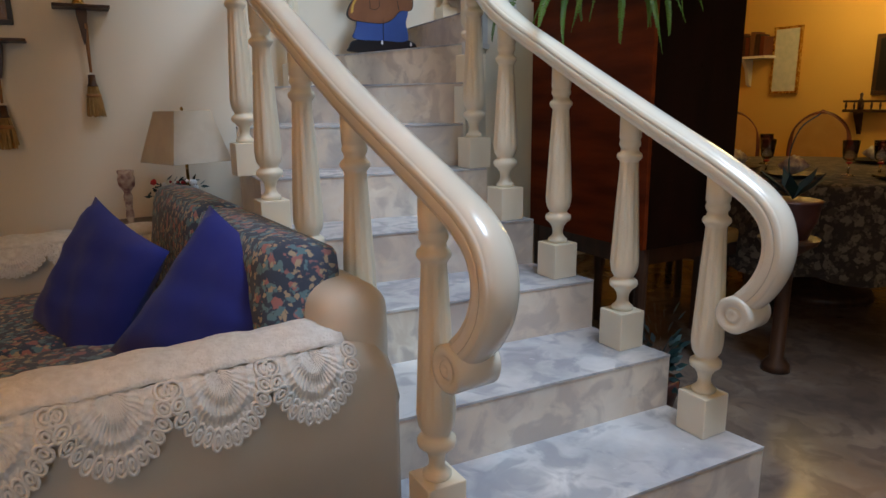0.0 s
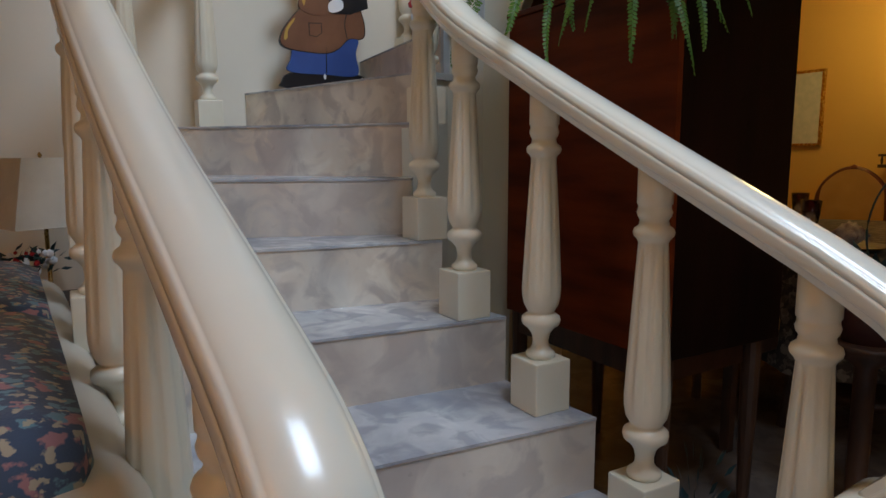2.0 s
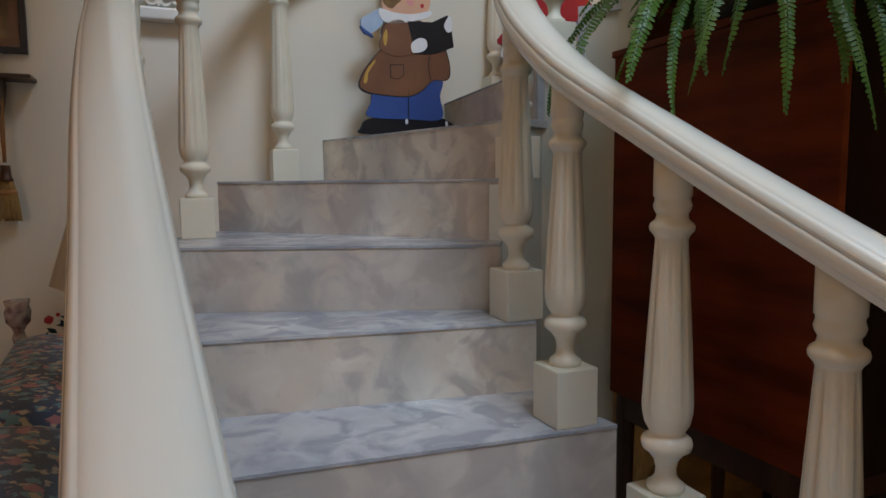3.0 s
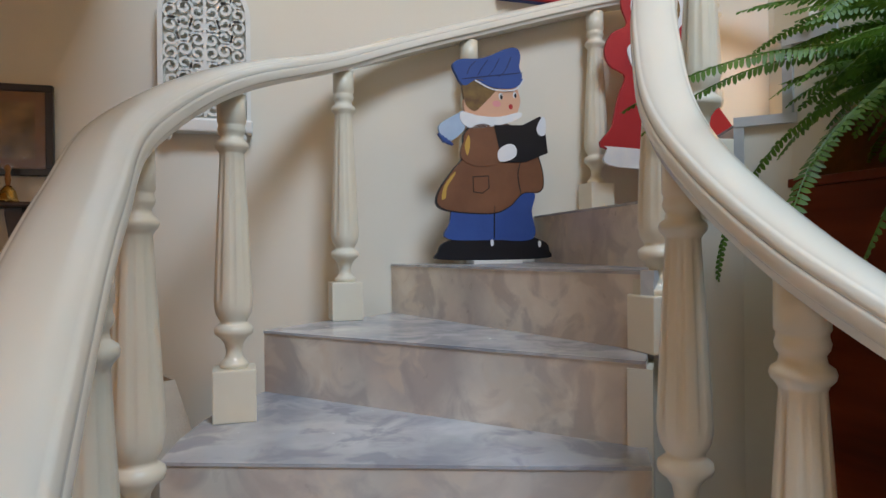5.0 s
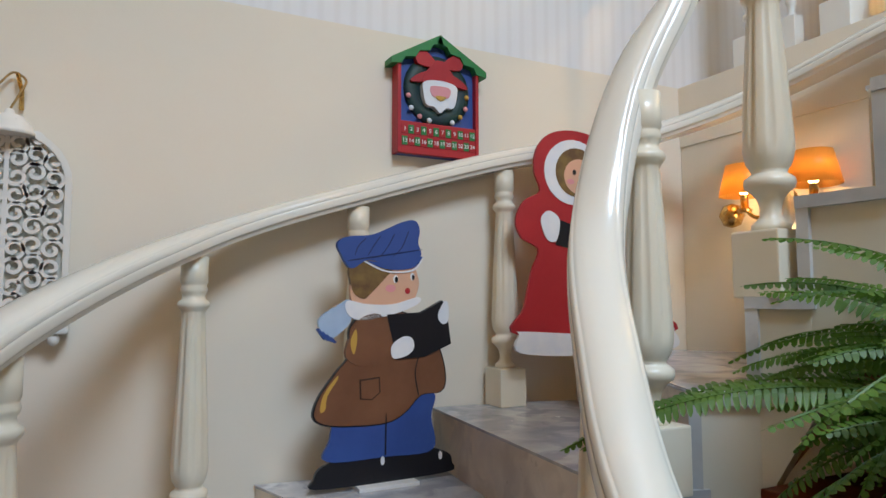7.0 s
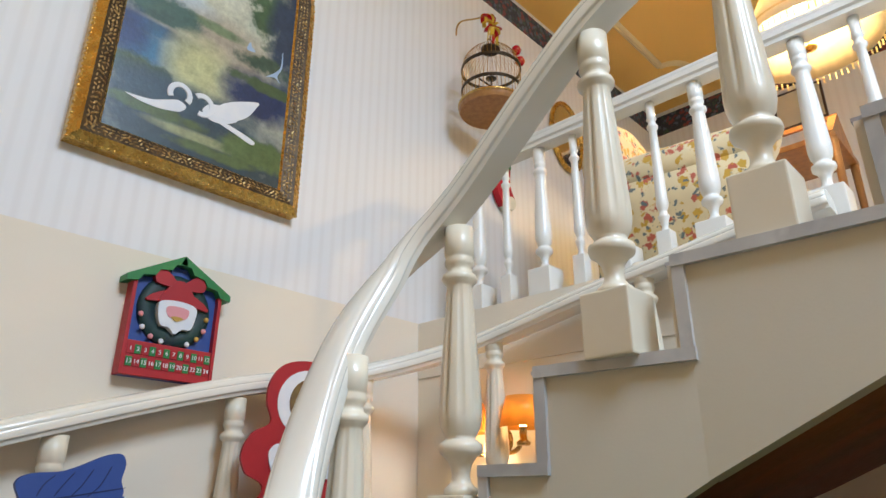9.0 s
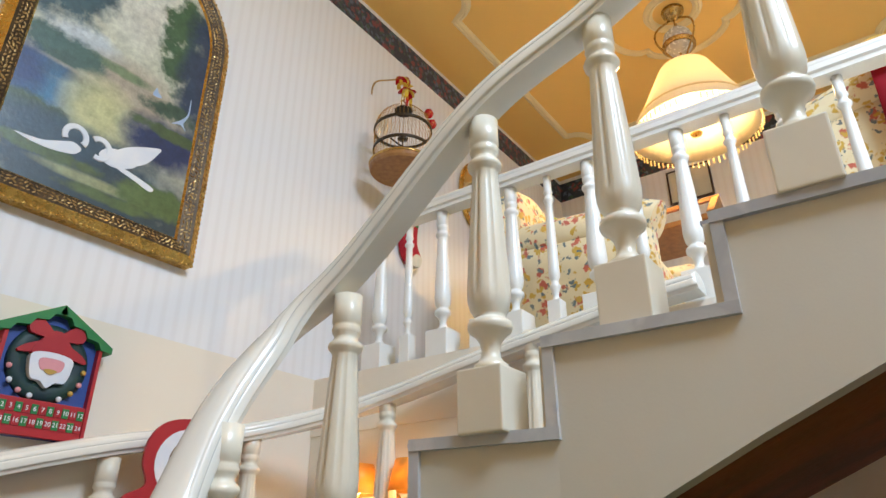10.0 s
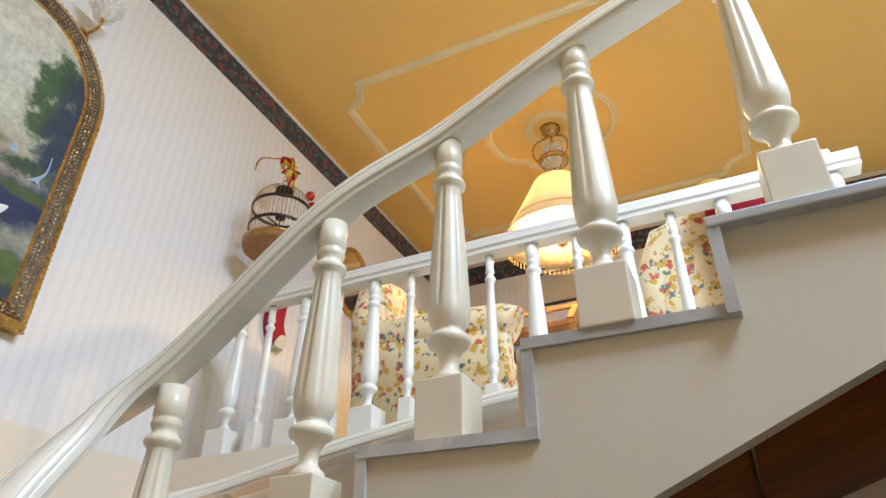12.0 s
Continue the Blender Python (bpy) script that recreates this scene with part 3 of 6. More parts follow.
# the stepped string that closes the well side of the upper flight, and its marble edging
WELL = [(x, y - (0.03 if k > 11 else 0.0)) for k, (x, y) in enumerate(INNER)]
for k in range(6, N - 1):
    z = tread_top(k + 1)
    a, d = Vector(WELL[k]), Vector(WELL[k + 1])
    run = (d - a)
    side = Vector((run.y, -run.x)).normalized()
    a2, d2 = a + side * 0.012, d + side * 0.012
    low = (0.0, 0.0) if k < 10 else (z - 0.375, tread_top(k + 2) - 0.375)
    own = bmesh.new()
    vs = []
    for off in (0.0, -0.05):
        o = side * off
        vs.append([own.verts.new((*(p + o), zz)) for p, zz in ((a2, low[0]), (d2, low[1]), (d2, z - 0.017), (a2, z - 0.017))])
    f, g = vs
    own.faces.new(f)
    own.faces.new(g[::-1])
    for i in range(4):
        j = (i + 1) % 4
        own.faces.new((f[i], g[i], g[j], f[j]))
    bmesh.ops.recalc_face_normals(own, faces=own.faces[:])
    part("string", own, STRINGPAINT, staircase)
    if k < 7:
        continue
    e0, e1 = a + side * 0.024 - run.normalized() * 0.014, d + side * 0.024 + run.normalized() * 0.008
    i0, i1 = a - side * 0.01 - run.normalized() * 0.014, d - side * 0.01 + run.normalized() * 0.008
    part("edging", slab([tuple(e0), tuple(e1), tuple(i1), tuple(i0)], z - 0.019, z + 0.003, bevel=0.004), EDGE, staircase)
    u = run.normalized()
    p0, p1 = a - u * 0.014, a + u * 0.008
    part("edging", slab([tuple(p0 + side * 0.022), tuple(p1 + side * 0.022), tuple(p1 - side * 0.01), tuple(p0 - side * 0.01)], tread_top(k) - 0.012, z - 0.018), EDGE, staircase)
part("edging", box(2.545, 2.585, 0.2, 1.805, TOP - 0.019, TOP + 0.003, 0.004), EDGE, staircase)
part("edging", box(2.548, 2.583, 1.782, 1.804, TOP - H - 0.012, TOP - 0.018), EDGE, staircase)
own = bmesh.new()
f = [own.verts.new((2.573, y, z)) for y, z in ((1.79, 2.401), (1.79, TOP - 0.018), (0.2, TOP - 0.018), (0.2, 2.55), (1.46, 2.55))]
g = [own.verts.new((2.62, v.co.y, v.co.z)) for v in f]
own.faces.new(f)
own.faces.new(g[::-1])
for i in range(5):
    own.faces.new((f[i], g[i], g[(i + 1) % 5], f[(i + 1) % 5]))
bmesh.ops.recalc_face_normals(own, faces=own.faces[:])
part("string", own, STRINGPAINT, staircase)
part("landing", box(2.62, 3.5, 1.42, 1.788, TOP - 0.03, TOP), TREAD, staircase)
sloped_panel([(2.62, 1.425, 2.54), (3.5, 1.425, 2.54), (3.5, 1.815, 2.40), (2.62, 1.815, 2.40)])
part("landing_core", slab([(2.63, 1.43), (3.49, 1.43), (3.49, 1.785), (2.63, 1.785)], 2.57, TOP - 0.031), CREAM, staircase)

# ---------------------------------------------------------------- balustrade
PROFILE = [(0.030, 0.122), (0.034, 0.128), (0.034, 0.136), (0.026, 0.142), (0.0195, 0.152), (0.0185, 0.165), (0.022, 0.182), (0.032, 0.196), (0.043, 0.204), (0.0455, 0.213), (0.044, 0.222), (0.035, 0.229), (0.030, 0.233), (0.033, 0.239), (0.0405, 0.252), (0.0445, 0.272), (0.0455, 0.29), (0.044, 0.32), (0.0405, 0.39), (0.036, 0.47), (0.0305, 0.56), (0.0285, 0.592), (0.031, 0.598), (0.038, 0.606), (0.0395, 0.613), (0.037, 0.62), (0.029, 0.626), (0.027, 0.636), (0.0315, 0.643), (0.0335, 0.651), (0.031, 0.659), (0.031, 0.665), (0.0335, 0.668), (0.0335, 0.735)]


def put_baluster(place, rz, group, extra=0.0, made={}):
    key = round(extra, 3)
    if key in made:
        ob = copy_thing(made[key], pose(*place, 0, 0, rz))
        ob["group"] = group
        return ob
    ob = thing("baluster", place, "cream painted turned wooden baluster with fluted shaft on a square block", "baluster", group, rz)
    prof = [(r, z if z < 0.3 else z + extra * min(1, (z - 0.3) / 0.29)) for r, z in PROFILE]
    part("plinth", box(-0.05, 0.05, -0.05, 0.05, 0, 0.124, 0.004), BALPAINT, ob)
    part("turning", lathe(prof, 48, flutes=(0.285, 0.575 + extra, 0.006, 8)), BALPAINT, ob, smooth=True)
    made[key] = ob
    return ob


# x, y, tread, extra height of the shaft
INNER_BAL = [(2.063, 1.58, 1, 0.025), (2.028, 1.89, 2, 0.01), (1.995, 2.19, 3, -0.005), (1.945, 2.45, 4, -0.02), (1.97, 2.715, 5, 0.0), (2.145, 3.025, 7, 0.0), (2.30, 3.075, 9, 0.0), (2.51, 2.97, 11, -0.035), (2.55, 2.61, 13, -0.02), (2.60, 2.33, 14, 0.0), (2.60, 2.0, 15, 0.015), (2.61, 1.64, 16, 0.015)]
OUTER_BAL = [(1.163, 1.58, 1, 0.04), (1.134, 1.94, 2, 0.03), (1.108, 2.27, 3, 0.03), (1.092, 2.62, 4, 0.03), (1.1, 2.98, 5, 0.015), (1.255, 3.46, 6, 0.045), (1.605, 3.95, 7, 0.075), (2.08, 4.05, 8, 0.07), (2.60, 4.05, 9, 0.05), (3.06, 3.95, 10, 0.0), (3.40, 3.60, 11, -0.01), (3.43, 2.98, 12, -0.05)]
for x, y, k, e in INNER_BAL:
    put_baluster((x, y, tread_top(k)), 0, "inner balusters of the stair", e)
for x, y, k, e in OUTER_BAL:
    put_baluster((x, y, tread_top(k)), 0, "outer balusters of the stair", e)

half = [(0.0, -0.03), (0.0425, -0.03), (0.0435, -0.0298), (0.044, -0.029), (0.0455, -0.0185), (0.0465, -0.0175), (0.0515, -0.0165), (0.0532, -0.015), (0.054, -0.011), (0.054, 0.002), (0.0525, 0.0075), (0.0508, 0.009), (0.0518, 0.0115), (0.0505, 0.017), (0.048, 0.023), (0.0445, 0.0265), (0.042, 0.0268), (0.0405, 0.0285), (0.034, 0.0335), (0.018, 0.038), (0.0, 0.039)]
half = [(0.88 * x, 0.95 * z) for x, z in half]
RAIL = half + [(-x, z) for x, z in half[-2:0:-1]]


FOOT = [(0.075, -0.035), (0.14, -0.07), (0.19, -0.115), (0.212, -0.175), (0.205, -0.235), (0.175, -0.29), (0.13, -0.335)]


def handrail(pts, label, reach, drop):
    """A rail through pts; its foot runs on, curls down and back in an upright plane, and ends in a scroll."""
    line = smooth_path(pts, 12)
    ob = thing("handrail", pts[0], label, "handrail")
    off = Vector(pts[0])
    loc = [Vector(p) - off for p in line]
    d = loc[0] - loc[6]
    flat = Vector((d.x, d.y, 0)).normalized()
    up = Vector((0, 0, 1))
    curl = smooth_path([(-0.06, 0.035), (0, 0)] + FOOT, 7)[7:]
    foot = [flat * s * reach + up * h * drop for s, h in curl][1:]
    ups = []
    for i in range(len(foot)):
        t = (foot[min(i + 1, len(foot) - 1)] - foot[max(i - 1, 0)]).normalized()
        ups.append(tuple(flat * -t.dot(up) + up * t.dot(flat)))
    part("rail", sweep([tuple(p) for p in foot[::-1] + loc], RAIL, ups=ups[::-1] + [(0, 0, 1)] * len(loc)), IVORY, ob, smooth=True)
    for s in (-1, 1):
        part("groove", sweep([tuple(p) for p in foot[::-1] + loc], [(s * 0.0444, 0.0073), (s * 0.0459, 0.0086), (s * 0.0444, 0.0098)], ups=ups[::-1] + [(0, 0, 1)] * len(loc)), GROOVE, ob, "dark groove line")
    side = flat.cross(up)
    roll = lathe([(0.001, -0.05), (0.012, -0.056), (0.018, -0.055), (0.02, -0.05), (0.026, -0.049), (0.029, -0.055), (0.046, -0.056), (0.052, -0.05), (0.052, 0.05), (0.046, 0.056), (0.029, 0.055), (0.026, 0.049), (0.02, 0.05), (0.018, 0.055), (0.012, 0.056), (0.001, 0.05)], 32)
    rot = side.to_track_quat("Z", "Y").to_matrix().to_4x4()
    bmesh.ops.transform(roll, matrix=Matrix.Translation(foot[-1] + up * -0.036 + flat * -0.012) @ rot, verts=roll.verts[:])
    part("scroll", roll, IVORY, ob, smooth=True)
    return ob


UP = 0.77
inner_pts = [(x, y, k * H + UP - 0.01 + e) for x, y, k, e in INNER_BAL[:5]] + [(2.052, 2.895, 6.05 * H + UP + 0.005), (2.17, 3.055, 7.3 * H + UP), (2.30, 3.105, 9.0 * H + UP - 0.01), (2.44, 3.09, 10.3 * H + UP - 0.025), (2.51, 2.95, 11.3 * H + UP - 0.04)] + [(x, y, tread_top(k) + UP - 0.01) for x, y, k, e in INNER_BAL[8:]] + [(2.61, 1.3, 17.2 * H + UP), (2.61, 0.9, 17.3 * H + UP)]
outer_pts = [(x, y, k * H + UP + e) for x, y, k, e in OUTER_BAL[:9]] + [(3.06, 3.95, 2.49)] + [(3.38, 3.66, 2.615), (3.43, 3.2, 2.715), (3.44, 2.9, 2.765), (3.44, 2.6, 2.81), (3.44, 2.4, 2.83)]
handrail(inner_pts, "cream lacquered handrail winding round the stair well to a scroll", 0.86, 1.06)
handrail(outer_pts, "cream lacquered handrail along the wall side ending in a scroll", 1.0, 1.0)

# ---------------------------------------------------------------- gallery balustrade
THIN = [(0.014, 0.0), (0.014, 0.13), (0.012, 0.135), (0.009, 0.15), (0.012, 0.17), (0.016, 0.182), (0.017, 0.19), (0.012, 0.2), (0.012, 0.212), (0.017, 0.225), (0.0185, 0.24), (0.017, 0.26), (0.016, 0.34), (0.013, 0.48), (0.0115, 0.54), (0.017, 0.55), (0.018, 0.558), (0.012, 0.568), (0.011, 0.58), (0.016, 0.588), (0.013, 0.6), (0.014, 0.66)]
THICK = [(r * 0.78, z * 0.9) for r, z in PROFILE]
g_thick = thing("gallery_baluster", (3.56, 3.8, FLOOR2), "white painted thick turned gallery baluster on a square block", "baluster", "thick gallery balusters")
part("plinth", box(-0.052, 0.052, -0.052, 0.052, 0, 0.112, 0.004), GWHITE, g_thick)
part("turning", lathe(THICK, 20), GWHITE, g_thick, smooth=True)
g_thin = thing("gallery_baluster", (3.56, 3.64, FLOOR2), "slender white painted turned gallery baluster on a small block", "baluster", "thin gallery balusters")
part("plinth", box(-0.026, 0.026, -0.026, 0.026, 0, 0.13, 0.003), GWHITE, g_thin)
part("turning", lathe([(r * 1.2, z) for r, z in THIN], 16), GWHITE, g_thin, smooth=True)
for i in range(1, 7):
    copy_thing(g_thick, pose(3.56, 3.8 - 0.345 * i, FLOOR2))
    copy_thing(g_thin, pose(3.56, 3.63 - 0.345 * i, FLOOR2))
copy_thing(g_thick, pose(3.56, 1.385, FLOOR2))
gr = thing("gallery_rail", (3.56, 1.3, FLOOR2), "white painted moulded wooden rail on the gallery balusters", "rail")
part("rail", sweep([(0, 0, 0.70), (0, 2.58, 0.70)], [(-0.035, -0.035), (0.035, -0.035), (0.035, -0.02), (0.042, -0.012), (0.042, 0.008), (-0.042, 0.008), (-0.042, -0.012), (-0.035, -0.02)]), GWHITE, gr)
part("cap", sweep([(0, -0.004, 0.70), (0, 2.584, 0.70)], [(-0.033, 0.009), (0.033, 0.009), (0.036, 0.018), (0.036, 0.028), (0.03, 0.033), (-0.03, 0.033), (-0.036, 0.028), (-0.036, 0.018)]), GWHITE, gr, "moulded rail cap")

# ---------------------------------------------------------------- painted figures and wall pieces


def layered(name, layers, place, label, category, tilt=0.0, rz=0.0, thick=0.012):
    """One mesh of flat shapes: layers of (outline in x, z; depth of its face; material)."""
    mats, bm = [], bmesh.new()
    for outline, depth, m in layers:
        own = prism(outline, -depth, thick)
        if m not in mats:
            mats.append(m)
        for f in own.faces:
            f.material_index = mats.index(m)
        merged(bm, own)
    me = bpy.data.meshes.new(name)
    bm.normal_update()
    bm.to_mesh(me)
    bm.free()
    for m in mats:
        me.materials.append(m)
    ob = new(name, me)
    ob.matrix_world = pose(*place, tilt, 0, rz)
    return tagged(ob, label, category)


def disc(cx, cz, rx, rz=None, n=20):
    return [(cx + rx * math.cos(2 * math.pi * i / n), cz + (rz or rx) * math.sin(2 * math.pi * i / n)) for i in range(n)]


def scaled(outline, k, dx=0.0, dz=0.0):
    return [(x * k + dx, z * k + dz) for x, z in outline]


# a boy in cap and coat, 0.43 wide and 0.75 high, cut from board
shoes = blob([(-0.205, 0.005), (-0.21, 0.03), (-0.18, 0.065), (-0.06, 0.085), (0.02, 0.07), (0.12, 0.085), (0.2, 0.06), (0.215, 0.03), (0.21, 0.005), (0.0, 0.0)])
legs = blob([(-0.175, 0.075), (-0.165, 0.13), (-0.14, 0.2), (0.0, 0.23), (0.15, 0.24), (0.145, 0.17), (0.15, 0.075), (0.0, 0.07)])
coat = blob([(-0.21, 0.2), (-0.195, 0.25), (-0.15, 0.31), (-0.11, 0.36), (-0.11, 0.43), (-0.06, 0.47), (0.05, 0.475), (0.14, 0.42), (0.18, 0.34), (0.19, 0.27), (0.17, 0.24), (0.11, 0.235), (0.06, 0.19), (0.0, 0.165), (-0.1, 0.165), (-0.18, 0.175)])
seam = blob([(0.1, 0.24), (0.09, 0.3), (0.105, 0.36), (0.108, 0.36), (0.093, 0.3), (0.103, 0.24)])
sleeve = blob([(-0.115, 0.4), (-0.12, 0.35), (-0.07, 0.325), (0.01, 0.335), (0.04, 0.36), (0.02, 0.42), (-0.02, 0.47), (-0.08, 0.46)])
cuff = blob([(-0.11, 0.395), (-0.1, 0.36), (-0.09, 0.4), (-0.095, 0.43)])
head = blob([(-0.1, 0.5), (-0.105, 0.57), (-0.05, 0.61), (0.07, 0.62), (0.1, 0.58), (0.1, 0.54), (0.07, 0.5), (-0.02, 0.49)])
hair = blob([(-0.11, 0.56), (-0.1, 0.53), (-0.07, 0.515), (-0.045, 0.535), (-0.005, 0.575), (0.02, 0.61), (-0.04, 0.63), (-0.11, 0.61)])
cap = blob([(-0.14, 0.64), (-0.15, 0.67), (-0.12, 0.69), (-0.04, 0.7), (0.05, 0.74), (0.09, 0.745), (0.105, 0.72), (0.1, 0.68), (0.11, 0.645), (0.08, 0.62), (0.0, 0.615), (-0.06, 0.625), (-0.11, 0.6)])
peak = blob([(-0.06, 0.622), (0.0, 0.6), (0.08, 0.605), (0.112, 0.64), (0.0, 0.62)])
scarf = blob([(-0.12, 0.51), (-0.12, 0.475), (-0.08, 0.455), (0.02, 0.47), (0.1, 0.5), (0.1, 0.52), (0.02, 0.5), (-0.06, 0.5)])
tail = blob([(-0.11, 0.51), (-0.14, 0.5), (-0.2, 0.46), (-0.19, 0.42), (-0.165, 0.405), (-0.11, 0.45)])
book = [(0.0, 0.47), (0.11, 0.475), (0.18, 0.51), (0.195, 0.49), (0.21, 0.38), (0.12, 0.345), (0.03, 0.34)]
mitten = blob([(0.02, 0.345), (0.015, 0.38), (0.05, 0.405), (0.08, 0.4), (0.085, 0.37), (0.06, 0.35)])
mitten2 = blob([(0.165, 0.465), (0.18, 0.44), (0.2, 0.45), (0.2, 0.5), (0.185, 0.505)])
pocket = [(-0.08, 0.235), (-0.082, 0.29), (-0.02, 0.295), (-0.018, 0.25), (-0.045, 0.23)]
layered("painted_cutout", [(scaled(shoes, 1.0), 0.0, BLACK), (legs, 0.001, BLUE), ([(-0.004, 0.075), (-0.002, 0.19), (0.002, 0.19), (0.001, 0.075)], 0.002, BLACK), (scaled(coat, 1.025, 0.0, -0.008), 0.0012, BLACK), (coat, 0.002, BROWN), (cuff, 0.0045, GOLDP), (seam, 0.0028, BLACK), (head, 0.002, SKIN), (hair, 0.0035, HAIR), (tail, 0.002, PALEBLUE), (scarf, 0.004, SNOW), (cap, 0.0045, BLUE), (peak, 0.0052, BLUE), (blob([(-0.062, 0.62), (0.0, 0.596), (0.08, 0.6), (0.113, 0.636), (0.116, 0.634), (0.083, 0.596), (0.0, 0.591), (-0.066, 0.617)], 4), 0.0056, SNOW)] + [(blob([(-0.1 + 0.04 * i, 0.64), (-0.09 + 0.045 * i, 0.665), (-0.07 + 0.045 * i, 0.685 + 0.008 * i), (-0.067 + 0.045 * i, 0.684 + 0.008 * i), (-0.087 + 0.045 * i, 0.664), (-0.097 + 0.04 * i, 0.64)], 3), 0.005, INKBLUE) for i in range(4)] + [(blob([(-0.11, 0.625), (-0.02, 0.64), (0.1, 0.66), (0.1, 0.657), (-0.02, 0.636), (-0.11, 0.621)], 3), 0.005, INKBLUE), (disc(0.028, 0.572, 0.008, 0.012), 0.003, SNOW), (disc(0.03, 0.57, 0.005, 0.009), 0.0035, BLACK), (disc(0.082, 0.58, 0.007, 0.011), 0.003, SNOW), (disc(0.084, 0.578, 0.0045, 0.008), 0.0035, BLACK), (disc(0.012, 0.545, 0.016, 0.011), 0.0026, PINK), (disc(0.066, 0.538, 0.008, 0.009), 0.003, RED), (blob([(-0.195, 0.21), (-0.185, 0.255), (-0.15, 0.3), (-0.145, 0.295), (-0.175, 0.25), (-0.18, 0.215)], 3), 0.0026, GOLDP), (pocket, 0.003, DARKBROWN), (scaled(pocket, 0.86, -0.007, 0.036), 0.0036, BROWN), (sleeve, 0.004, BROWN), (book, 0.005, BLACK), (mitten, 0.006, SNOW), (mitten2, 0.006, SNOW)] + [(disc(x, z, 0.006, 0.012), 0.002, SNOW) for x, z in ((-0.01, 0.06), (0.175, 0.055))] + [([(-0.2 + 0.012 * i, 0.435 - 0.008 * i), (-0.18 + 0.01 * i, 0.405 - 0.003 * i), (-0.184 + 0.01 * i, 0.402 - 0.003 * i), (-0.206 + 0.012 * i, 0.432 - 0.008 * i)], 0.003, BLUE) for i in range(4)], (2.125, 3.93, 8 * H + 0.012), "painted board cutout of a child in blue cap and coat", "cutout", 0, 2)
box_base = part("cutout_stand", box(-0.09, 0.09, -0.035, 0.045, 0, 0.012, 0.002), WHITE)
box_base.matrix_world = pose(2.125, 3.93, 8 * H)
tagged(box_base, "small flat white wooden base under the painted cutout", "stand")

# a girl in a red hooded cloak
gown = blob([(-0.3, 0.06), (-0.26, 0.16), (-0.2, 0.28), (-0.15, 0.36), (-0.2, 0.4), (-0.22, 0.46), (-0.19, 0.53), (-0.13, 0.57), (-0.15, 0.64), (-0.14, 0.72), (-0.09, 0.78), (0.0, 0.8), (0.09, 0.78), (0.14, 0.72), (0.15, 0.64), (0.13, 0.57), (0.19, 0.53), (0.22, 0.46), (0.2, 0.4), (0.15, 0.36), (0.2, 0.28), (0.26, 0.16), (0.3, 0.06)])
hem = blob([(-0.305, 0.0), (-0.31, 0.065), (-0.29, 0.075), (0.0, 0.06), (0.29, 0.075), (0.31, 0.065), (0.305, 0.0), (0.0, -0.015)])
fur = disc(0.0, 0.645, 0.115, 0.12, 28)
inside = disc(0.01, 0.645, 0.082, 0.09, 24)
face = disc(0.02, 0.63, 0.06, 0.065, 24)
muff = blob([(-0.12, 0.42), (-0.13, 0.47), (-0.1, 0.5), (-0.06, 0.47), (-0.07, 0.4), (-0.1, 0.39)])
muff2 = [(-x, z) for x, z in muff]
songs = [(-0.08, 0.38), (-0.06, 0.47), (0.0, 0.45), (0.06, 0.47), (0.08, 0.38), (0.0, 0.36)]
def lean(outline):
    return [(x - 0.1 * min(1.0, max(0.0, (z - 0.05) / 0.35)), z * 0.92) for x, z in outline]


layered("painted_cutout", [(lean(o), d, m) for o, d, m in [(gown, 0.0, RED), (hem, 0.002, SNOW), (fur, 0.002, SNOW), (inside, 0.003, HAIR), (face, 0.004, SKIN), (disc(0.0, 0.645, 0.007, 0.01), 0.0046, BLACK), (disc(0.05, 0.645, 0.007, 0.01), 0.0046, BLACK), (disc(-0.015, 0.61, 0.014, 0.01), 0.0044, PINK), (songs, 0.003, BLACK), (muff, 0.004, SNOW), (muff2[::-1], 0.004, SNOW)]], (2.885, 3.9, 10 * H + 0.004), "painted board cutout of a child in red hooded cloak", "cutout", 0, -4)

# the wooden advent calendar shaped like a little house
cal = thing("calendar", (2.365, WALL - 0.052, 2.395), "red wooden advent calendar shaped like a house, hung on the wall", "calendar")
part("back_board", prism([(-0.145, 0.0), (0.145, 0.0), (0.145, 0.31), (0.0, 0.385), (-0.145, 0.31)], 0.022, 0.05), BLUE, cal)
for x in (-0.149, 0.137):
    part("side", box(x, x + 0.012, 0, 0.05, 0, 0.315, 0.002), RED, cal)
part("number_board", box(-0.137, 0.137, 0.004, 0.022, 0.0, 0.105, 0.002), RED, cal)
for s in (-1, 1):
    zig = [(0.0, 0.405), (s * 0.175, 0.305)] + [(s * (0.175 - 0.175 * i / 7 - 0.012 * (i % 2)), 0.285 + 0.098 * i / 7 - 0.008 * (i % 2)) for i in range(8)]
    part("roof_board", prism(zig if s < 0 else zig, -0.008, 0.05), GREEN, cal, "green scalloped roof board")
part("wreath", lathe([(0.055, 0.0), (0.075, -0.012), (0.1, -0.016), (0.118, -0.008), (0.122, 0.0)], 28), DKGREEN, cal, "dark green painted wreath", True)
last["part"].matrix_basis = pose(0.0, 0.022, 0.22, -90, 0, 0)
part("bow", prism(blob([(0.0, 0.31), (-0.05, 0.345), (-0.085, 0.34), (-0.08, 0.3), (-0.03, 0.29), (-0.085, 0.26), (-0.1, 0.235), (0.0, 0.25), (0.1, 0.235), (0.085, 0.26), (0.03, 0.29), (0.08, 0.3), (0.085, 0.34), (0.05, 0.345)], 3), -0.002, 0.018), RED, cal, "red painted bow")
